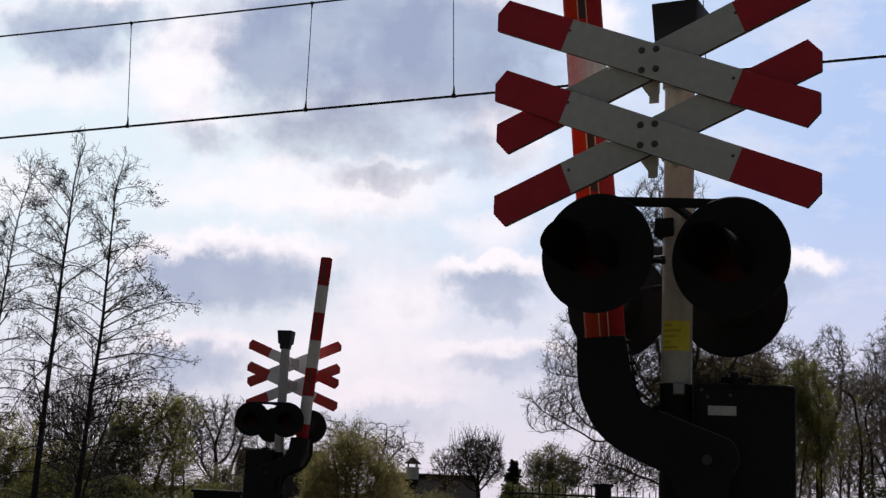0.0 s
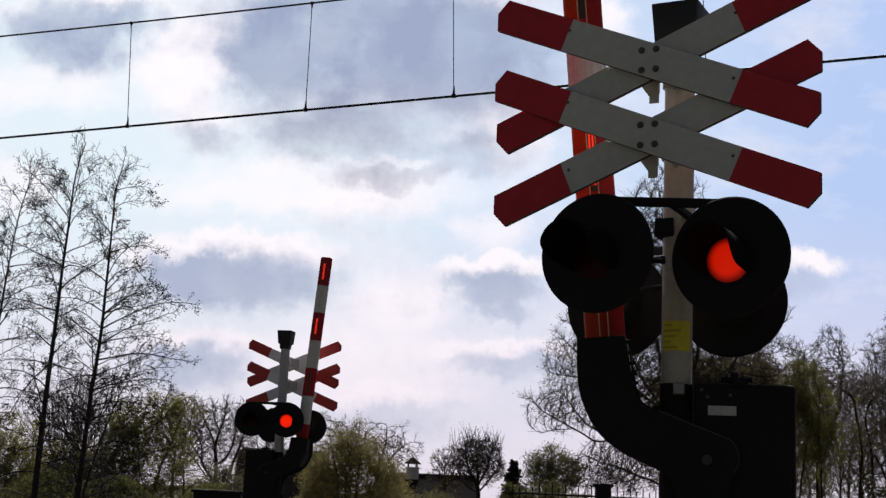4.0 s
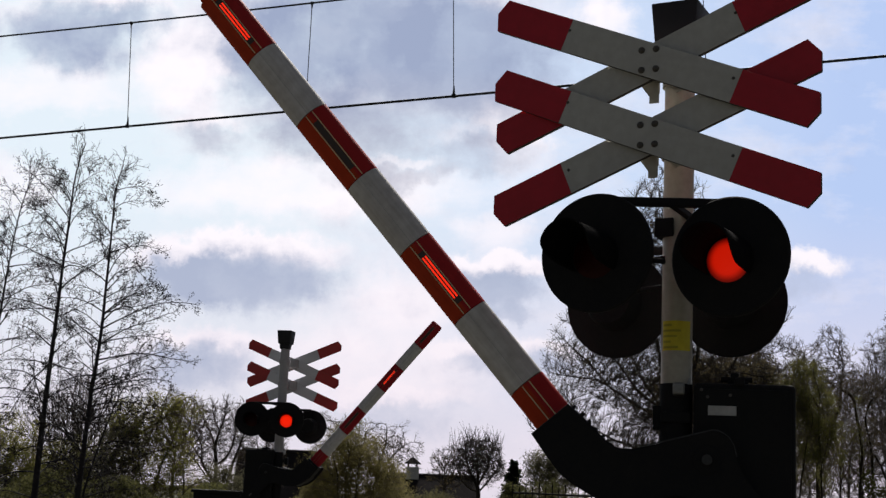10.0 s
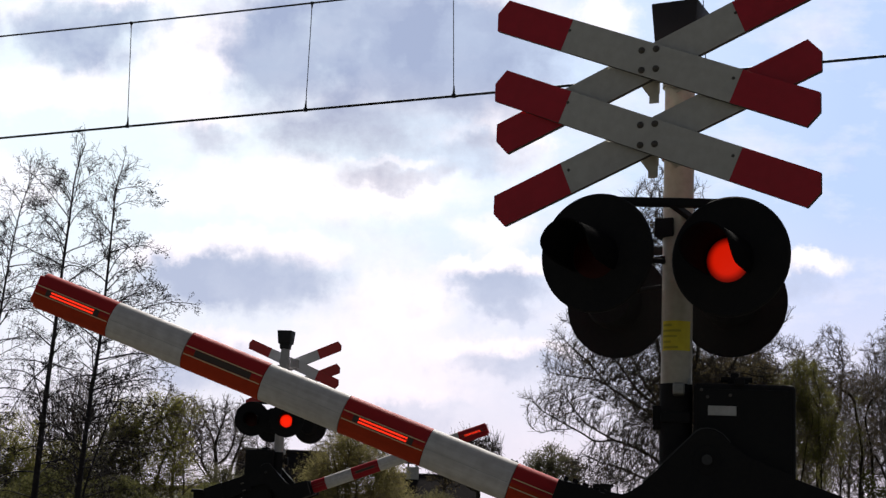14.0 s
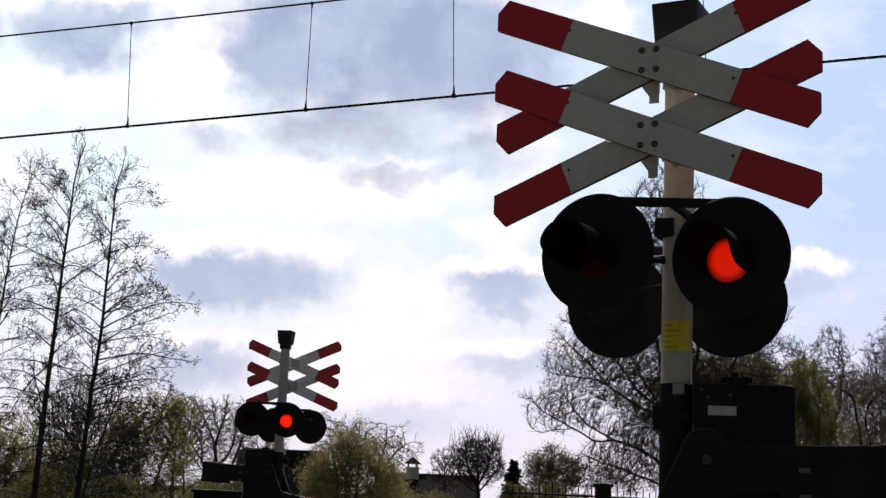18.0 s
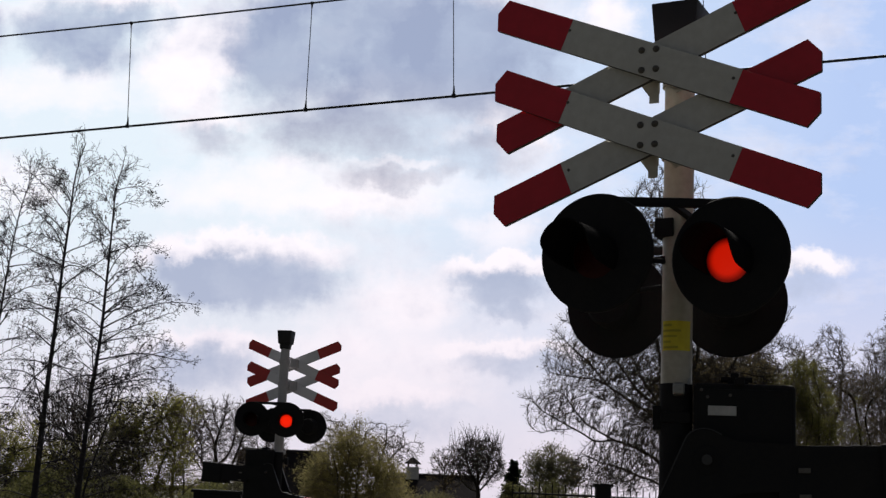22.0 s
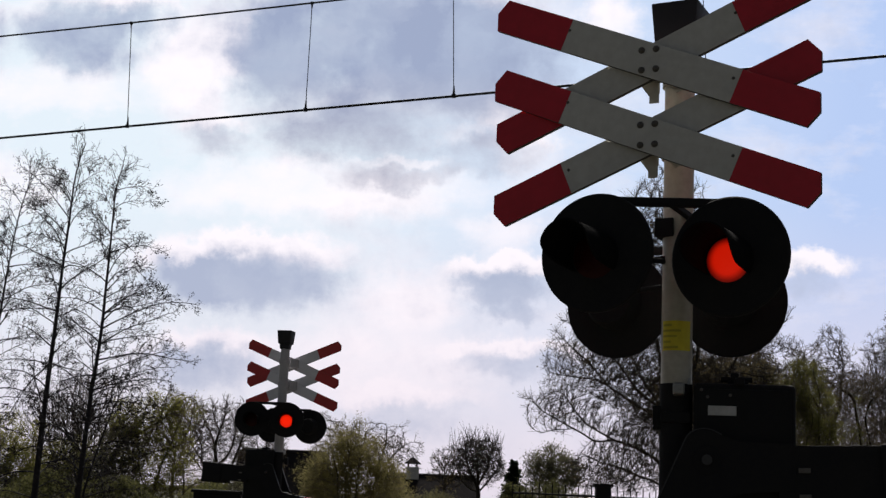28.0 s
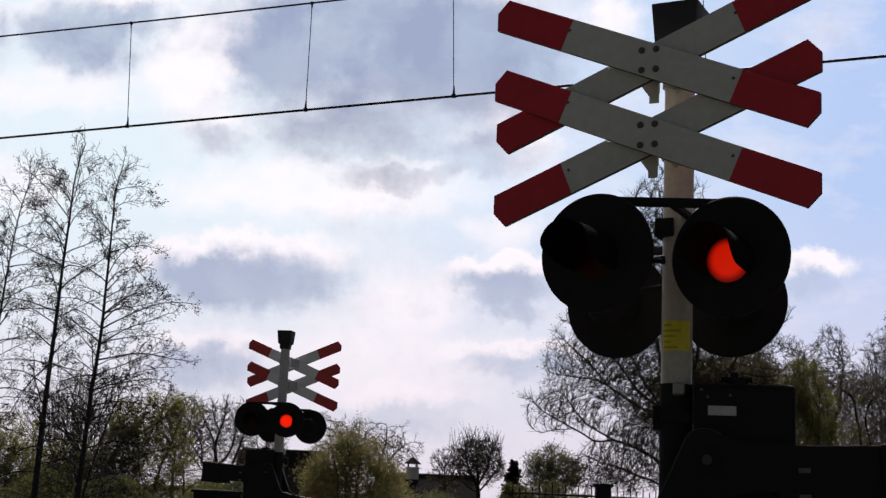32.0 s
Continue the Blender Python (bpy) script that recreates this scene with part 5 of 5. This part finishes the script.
for place, seed, stems, lobes, leaf, count, size, jitter, hang, label in (
        ((-1.78, 30.0), 41, sprays(7, 41, 0.55, 1.5, -1.8), [(0.05, 0, 1.85, 0.60, 0.6, 0.72, 600), (-0.55, 0, 1.55, 0.62, 0.6, 0.55, 450), (0.62, 0, 1.40, 0.50, 0.5, 0.55, 350), (0, 0, 1.1, 1.1, 0.6, 0.5, 500)], LEAF_OLIVE, 50000, 0.0185, 0.09, None, WILLOW),
        ((-2.6, 30.8), 42, sprays(4, 42, 0.3, 0.9, -1.9), [(0, 0, 1.15, 0.42, 0.5, 0.5, 300)], LEAF_OLIVE, 9000, 0.0175, 0.05, None, WILLOW),
        ((-0.95, 31.5), 53, sprays(4, 53, 0.4, 0.9, -1.9), [(0, 0, 1.0, 0.6, 0.5, 0.5, 300)], LEAF_OLIVE, 10000, 0.0175, 0.05, None, "low olive green bush"),
        ((-11.9, 37.0), 43, sprays(7, 43, 0.9, 1.2), [(0, 0, 1.7, 1.2, 0.8, 1.15, 800), (0.7, 0, 1.0, 0.8, 0.7, 0.8, 400)], LEAF_FRESH, 30000, 0.026, 0.09, None, "dull green bush behind the alders"),
        ((-10.3, 37.5), 44, sprays(6, 44, 0.9, 0.7), [(0, 0, 1.3, 1.2, 0.8, 0.95, 700)], LEAF_FRESH, 22000, 0.023, 0.09, None, "dull green bush behind the alders"),
        ((-8.75, 37.0), 46, sprays(6, 46, 0.9, 0.9), [(0, 0, 1.5, 1.0, 0.8, 0.85, 700), (0.3, 0, 2.3, 0.8, 0.7, 0.55, 350)], LEAF_DULL, 12000, 0.026, 0.07, None, SPARSE),
        ((-6.0, 38.0), 49, sprays(5, 49, 0.7, 0.6), [(0, 0, 1.05, 0.9, 0.6, 0.55, 350)], LEAF_DULL, 14000, 0.026, 0.07, None, SPARSE),
        ((3.0, 38.0), 52, sprays(6, 52, 0.9, 0.6), [(0, 0, 1.15, 1.1, 0.5, 0.45, 500), (0.9, 0, 1.0, 0.7, 0.5, 0.35, 250)], LEAF_HEDGE, 26000, 0.022, 0.06, None, "low dark green bush by the fence"),
        ((0.2, 37.0), 51, sprays(6, 51, 0.9, 0.6), [(0, 0, 0.8, 0.9, 0.5, 0.35, 450)], LEAF_DARK, 12000, 0.022, 0.06, None, "low olive green bush"),
        ((10.0, 36.0), 48, [[(0.38, 0, -2.3), (0.39, 0, 1.56), (0.44, 0, 2.43), (0.34, 0, 3.09), (0.30, 0, 3.85)], [(0.44, 0, 2.3), (0.55, 0, 2.79), (0.67, 0, 3.37), (0.85, 0, 3.84)], [(-0.13, 0, -2.3), (-0.11, 0, 1.54), (0.01, 0, 3.08), (0.17, 0, 3.81)], [(0.45, 0, 1.9), (0.54, 0, 2.08), (0.86, 0, 2.4), (1.18, 0, 2.92), (1.48, 0, 3.56), (1.4, 0, 4.18)]], [(-0.1, 0, 4.4, 0.75, 0.6, 0.85, 600), (0.3, 0, 3.5, 0.65, 0.6, 0.9, 500)], LEAF_TALL, 38000, 0.021, 0.06, (420, 1.0), TALL),
        ((7.2, 37.0), 50, sprays(3, 50, 0.5, 3.4), [(0, 0, 4.1, 0.9, 0.8, 1.1, 600)], LEAF_BROWN, 70000, 0.034, 0.16, None, "tall twiggy bush in brown green young leaf"),
        ((8.7, 37.0), 54, sprays(3, 54, 0.5, 3.6), [(0, 0, 4.1, 1.2, 0.9, 1.1, 800)], LEAF_BROWN, 80000, 0.034, 0.14, (200, 0.8), TALL)):
    crown_tree("bush", place, seed, label, stems, lobes, tip=0.0042, step=0.09, reach=0.6, kill=0.11, dense=1.7, lift=0.03, twigs=(3, 0.13, 0.7), hang=hang, bark=BARK, twig=SHRUB_TWIG, leaf=leaf, leaf_size=size, leaves=count, jitter=jitter, clump=(0.5, 1.25), category="bush", group="bushes", most=0.05)

crown_tree("young_tree", (-8.2, 37.0), 147, SPARSE,
           [[(-0.95, 0, -2.6), (-0.89, 0, 0.94), (-0.72, 0, 1.63), (-0.37, 0, 2.22), (0.0, 0, 2.7), (0.31, 0, 3.15)], [(0.3, 0, -2.6), (0.42, 0, 0.6), (0.6, 0, 1.5), (0.95, 0, 2.4)], [(1.2, 0.2, -2.6), (1.3, 0.2, 0.7), (1.2, 0.2, 1.7)]],
           [(-0.1, 0, 2.75, 0.75, 0.6, 0.6, 650), (0.85, 0, 3.0, 0.8, 0.6, 0.6, 750), (0.85, 0, 2.2, 0.75, 0.6, 0.5, 420), (-0.1, 0, 1.7, 0.85, 0.6, 0.6, 600), (1.0, 0, 1.35, 0.8, 0.6, 0.55, 700), (0.5, 0, 0.9, 1.3, 0.6, 0.5, 800)],
           [[(-0.37, 0, 2.22), (0.13, 0, 2.54), (0.58, 0, 2.79), (1.0, 0, 3.33), (1.34, 0, 3.58)], [(-0.72, 0, 1.63), (-0.15, 0, 1.77), (0.41, 0, 1.97), (0.98, 0, 2.17), (1.38, 0, 2.3)], [(0.0, 0, 2.7), (0.18, 0, 3.3), (0.28, 0, 3.6)], [(0.58, 0, 2.79), (0.64, 0, 3.4), (0.84, 0, 3.85)]],
           tip=0.0052, step=0.09, reach=0.6, kill=0.10, dense=2.0, rough=0.7, wobble=0.13, power=2.6, twigs=(3, 0.13, 0.6), bark=BARK, twig=SHRUB_TWIG, leaf=LEAF_FRESH, leaf_size=0.027, leaves=19000, jitter=0.09, clump=(0.75, 1.5), group="bushes", most=0.06)

# a small spruce
def spruce(m, h, seed):
    thing = empty("spruce_tree", m, "small dark pointed spruce", "tree")
    rng = np.random.default_rng(seed)
    v, f = prisms([(0, 0, 0, 0, 0, h, 0.06, 0.01)], 8)
    arrays("trunk", v, f, BARK, thing)
    c = []
    for k in range(46):
        z = 0.25 + (h - 0.3) * k / 45
        reach = 2.3 * (1 - z / h) + 0.05
        for a in rng.uniform(0, 6.283, 7):
            for s in np.linspace(0.1, 1, 9):
                c.append((reach * s * math.cos(a), reach * s * math.sin(a), z - 0.18 * s * reach))
    v, f = flakes(np.asarray(c), 0.15, rng, droop=0.3)
    arrays("crown", v, f, NEEDLE, thing)


spruce(pose(4.2, 70.0, -2.6), 5.6, 5)

# hedge bank at the foot of the trees
def hedge(x0, x1, y, h, count, seed, leaf, label, size=0.065):
    rng = np.random.default_rng(seed)
    c = np.stack((rng.uniform(x0, x1, count), y + rng.normal(size=count) * 0.35, np.zeros(count)), axis=1)
    top = h * (0.75 + 0.25 * np.sin(c[:, 0] * 2.1) * np.sin(c[:, 0] * 0.83 + 1))
    low = ground_height(y)
    c[:, 2] = np.where(rng.uniform(0, 1, count) < 0.75, top - rng.uniform(0, 1, count) ** 1.3 * 1.6, low + (top - low) * rng.uniform(0, 1, count))
    v, f = flakes(c, size, rng)
    tagged(arrays("hedge", v, f, leaf), label, "hedge", kind="stuff")


hedge(-20, -5.3, 34.5, 1.45, 90000, 3, LEAF_HEDGE, "low green hedge at the foot of the alders", 0.034)
hedge(-4.5, 9.0, 40.0, 1.0, 45000, 4, LEAF_DARK, "low olive hedge in front of the gardens")
hedge(12.1, 18.0, 37.5, 3.6, 15000, 6, LEAF_HEDGE, "dark ivy undergrowth beneath the bare trees", 0.055)


# ---- houses, fence and cabinet ----
def house(m, length, depth, eave, ridge, label, verge=False, turret=None):
    thing = empty("house", m, label, "house")
    bm = box(bmesh.new(), (-length / 2, -depth / 2, 0), (length / 2, depth / 2, eave))
    for sx in (-1, 1):
        slab_pts = [(-depth / 2, eave), (depth / 2, eave), (0, ridge - 0.05)]
        a = [bm.verts.new((sx * (length / 2 - d), y, z)) for d in (0, 0.2) for y, z in slab_pts]
        bm.faces.new(a[:3]), bm.faces.new(a[3:][::-1])
    part("wall", bm, BRICK, thing)
    run = math.hypot(depth / 2 + 0.3, ridge - eave)
    rows = max(8, int(run / 0.33))
    for s in (-1, 1):
        bm = bmesh.new()
        under = [bm.verts.new(c) for c in ((-length / 2 - 0.15, s * (depth / 2 + 0.3), eave - 0.13), (length / 2 + 0.15, s * (depth / 2 + 0.3), eave - 0.13), (length / 2 + 0.15, 0, ridge - 0.02), (-length / 2 - 0.15, 0, ridge - 0.02))]
        bm.faces.new(under)
        for k in range(rows):
            f0, f1 = k / rows, (k + 1) / rows
            y0, z0 = s * (depth / 2 + 0.3) * (1 - f0), eave - 0.1 + (ridge - eave + 0.1) * f0
            y1, z1 = s * (depth / 2 + 0.3) * (1 - f1), eave - 0.1 + (ridge - eave + 0.1) * f1
            n = int(length / 0.3)
            for i in range(n):
                xa, xb = -length / 2 - 0.15 + (length + 0.3) * i / n, -length / 2 - 0.15 + (length + 0.3) * (i + 1) / n
                vs = [bm.verts.new(c) for c in ((xa, y0, z0 + 0.014), (xb, y0, z0 + 0.010), (xb, y1, z1), (xa, y1, z1 + 0.015))]
                bm.faces.new(vs)
        part("roof", bm, ROOF, thing)
    bm = bmesh.new()
    n = int(length / 0.4)
    for i in range(n):
        x, half = -length / 2 + length * (i + 0.5) / n, length / n / 2
        rod(bm, (x - half, 0, ridge - 0.02), (x + half + 0.03, 0, ridge - 0.02), 0.112, 0.118, sides=10)
    part("ridge_tiles", bm, ROOF, thing)
    if verge:
        for sx in (-1, 1):
            for s in (-1, 1):
                a, b = Vector((sx * (length / 2 + 0.17), s * (depth / 2 + 0.3), eave - 0.12)), Vector((sx * (length / 2 + 0.17), 0, ridge))
                mid = (a + b) / 2
                bm = box(bmesh.new(), (-0.02, -(b - a).length / 2, -0.11), (0.02, (b - a).length / 2, 0.11), 0.005, m=Matrix.Translation(mid) @ Euler((math.atan2(b.z - a.z, b.y - a.y), 0, 0)).to_matrix().to_4x4())
                part("verge_board", bm, WOOD_WHITE, thing, "white verge board")
    for i in range(3):
        x = -length / 2 + length * (i + 0.5) / 3
        win = part("window", box(bmesh.new(), (x - 0.5, -depth / 2 - 0.03, eave - 1.3), (x + 0.5, -depth / 2 + 0.02, eave - 0.2), 0.01), WOOD_WHITE, thing, "white framed window")
        part("pane", box(bmesh.new(), (x - 0.43, -depth / 2 - 0.036, eave - 1.23), (x + 0.43, -depth / 2 - 0.028, eave - 0.27)), GLASS, win)
    if turret:
        x, w, z0, z1 = turret
        bm = box(bmesh.new(), (x - w / 2, -w / 2, z0 - 0.8), (x + w / 2, w / 2, z0 + 0.45 * (z1 - z0)), 0.02)
        t = part("chimney", bm, PLATE, thing, "pale rendered chimney with a pointed cowl")
        bm = bmesh.new()
        for sx in (-1, 1):
            for sy in (-1, 1):
                box(bm, (x + sx * w * 0.33 - 0.05, sy * w * 0.33 - 0.05, z0 + 0.3 * (z1 - z0)), (x + sx * w * 0.33 + 0.05, sy * w * 0.33 + 0.05, z0 + 0.62 * (z1 - z0)))
        bmesh.ops.create_cone(bm, cap_ends=True, segments=4, radius1=w * 0.95, radius2=w * 0.25, depth=0.26 * (z1 - z0), matrix=Matrix.Translation((x, 0, z0 + 0.72 * (z1 - z0))) @ pose(0, 0, 0, 0, 0, 45))
        rod(bm, (x, 0, z0 + 0.8 * (z1 - z0)), (x, 0, z1), 0.07, 0.02, sides=8)
        part("cowl", bm, ROOF, t, "dark pointed cowl")
    return thing


house(pose(-7.0, 62.5, -2.6, 0, 0, 4), 3.9, 5.0, 2.6, 5.45, "dark tiled house with white verge boards behind the bushes", verge=True)
house(pose(-0.3, 88.0, -2.6, 0, 0, 2), 6.2, 6.0, 2.6, 5.02, "low dark roofed house with a cowled chimney", turret=(-1.05, 0.85, 4.85, 6.3))


def fence():
    thing = empty("metal_fence", pose(0, 0, 0), "dark metal bar fence with a square gate pillar", "fence")
    a, b = Vector((1.2, 20.0)), Vector((4.6, 20.6))
    n = 34
    for z in (1.24, 0.35):
        part("fence_rail", rod(bmesh.new(), (a.x, a.y, z), (b.x, b.y, z), 0.014, sides=8), BLACK, thing)
    for i in range(n + 1):
        p = a.lerp(b, i / n)
        bm = rod(bmesh.new(), (p.x, p.y, 0.0), (p.x, p.y, 1.36 if i % 2 == 0 else 1.30), 0.009, sides=6)
        rod(bm, (p.x, p.y, 1.36 if i % 2 == 0 else 1.30), (p.x, p.y, 1.41 if i % 2 == 0 else 1.34), 0.012, 0.001, sides=6)
        part("fence_bar", bm, BLACK, thing)
    bm = box(bmesh.new(), (2.45, 20.0, 0), (2.67, 20.22, 1.38), 0.01)
    box(bm, (2.42, 19.97, 1.38), (2.70, 20.25, 1.43), 0.012)
    part("gate_pillar", bm, BLACK, thing, "dark square pillar with a cap")


fence()
cab = empty("relay_cabinet", pose(-3.0, 19.0, 0), "low dark relay cabinet beside the far barrier", "cabinet")
part("body", box(bmesh.new(), (-0.33, -0.2, 0), (0.33, 0.2, 1.04), 0.01), BOX_PAINT, cab)
part("lid", box(bmesh.new(), (-0.36, -0.23, 1.04), (0.36, 0.23, 1.085), 0.01), BOX_PAINT, cab)


# ---- what moves ----
FLASH0, PERIOD, RIGHT_ON = 1.993, 0.6622, 0.25


def switching(spans, off, on):
    """Rows that hold off, and jump to on within each span of seconds."""
    rows = [(0.0, off)]
    for a, b in spans:
        rows += [(a - 0.034, off), (a, on), (b - 0.034, on), (b, off)]
    rows.append((32.0, off if spans[-1][1] < 32.0 else on))
    clean = []
    for t, m in rows:
        if t > 32.0:
            continue
        if clean and t <= clean[-1][0] + 0.001:
            continue
        clean.append((t, m))
    if clean[-1][0] < 32.0:
        clean.append((32.0, clean[-1][1]))
    return clean


def motions():
    starts = [FLASH0 + PERIOD * k for k in range(-1, 48)]
    right = [(1.67, 1.77), (FLASH0, FLASH0 + RIGHT_ON)] + [(s, s + RIGHT_ON) for s in starts if s > 2.5 and s < 32.0]
    left = [(1.77, 1.96)] + [(s + RIGHT_ON, s + PERIOD) for s in starts if s > 1.9 and s + RIGHT_ON < 32.0]
    off, on = pose(0, 0.02, SINK), pose(0, -0.017, SINK)
    for lamp, spans in ((NEAR_LAMPS[0], left), (NEAR_LAMPS[1], right), (FAR_LAMPS[2], right), (FAR_LAMPS[3], left)):
        walk(lamp, switching(spans, off, on))
    for lamp, spans in ((NEAR_LAMPS[2], right), (NEAR_LAMPS[3], left), (FAR_LAMPS[0], left), (FAR_LAMPS[1], right)):
        walk(lamp, switching(spans, off, on))

    swing = [(0.0, 84.8), (6.2, 84.8), (6.45, 83.0), (6.7, 79.6), (7.0, 75.0), (7.5, 70.4), (8.0, 66.0), (9.0, 57.4), (10.5, 45.3), (12.0, 33.9), (13.0, 26.5), (14.0, 19.4), (14.5, 16.2), (15.5, 9.7), (16.5, 3.3), (17.0, 0.15), (17.4, -1.8), (17.6, -2.0), (32.0, -2.0)]
    for boom, pivot, extra in ((NEAR_BOOM, 1.319, 0.0), (FAR_BOOM, 1.34, 0.8)):
        walk(boom, [(t, pose(0, 0, pivot, 0, -(a + (extra if a > -1 else -1.2 * extra)), 0)) for t, a in swing])

    walk(BACKDROP, [(0.0, pose(0, 0, 0, 0, 0, 0.26)), (16.0, pose(0, 0, 0)), (32.0, pose(0, 0, 0, 0, 0, -0.26))])

    # light strips on the booms, in order from the foot: inner, middle, tip
    early = [(s0 + RIGHT_ON, s0 + PERIOD) for s0 in starts if 1.9 < s0 < 16.5]
    near_early = [span for span in early if abs(span[0] - 8.87) > 0.1]
    far_early = [span for span in early if span[0] > 3.5]
    late = [(s0, s0 + RIGHT_ON) for s0 in starts if 1.9 < s0 < 16.5]
    tip = [(2.0, 6.85), (9.9, 11.25), (12.3, 18.0)]
    far_tip = [(2.0, 6.25), (12.45, 18.0)]
    near_late = [span for span in late if abs(span[0] - 11.93) > 0.1]
    for leds, plan in ((NEAR_LEDS, (near_late, near_early, tip)), (FAR_LEDS, (far_early, late, far_tip))):
        for pair, spans in zip(leds, plan):
            for led, side in zip(pair, (1, -1)):
                walk(led, switching(spans, pose(0, 0, 0), pose(0, side * 0.0045, 0)))


motions()
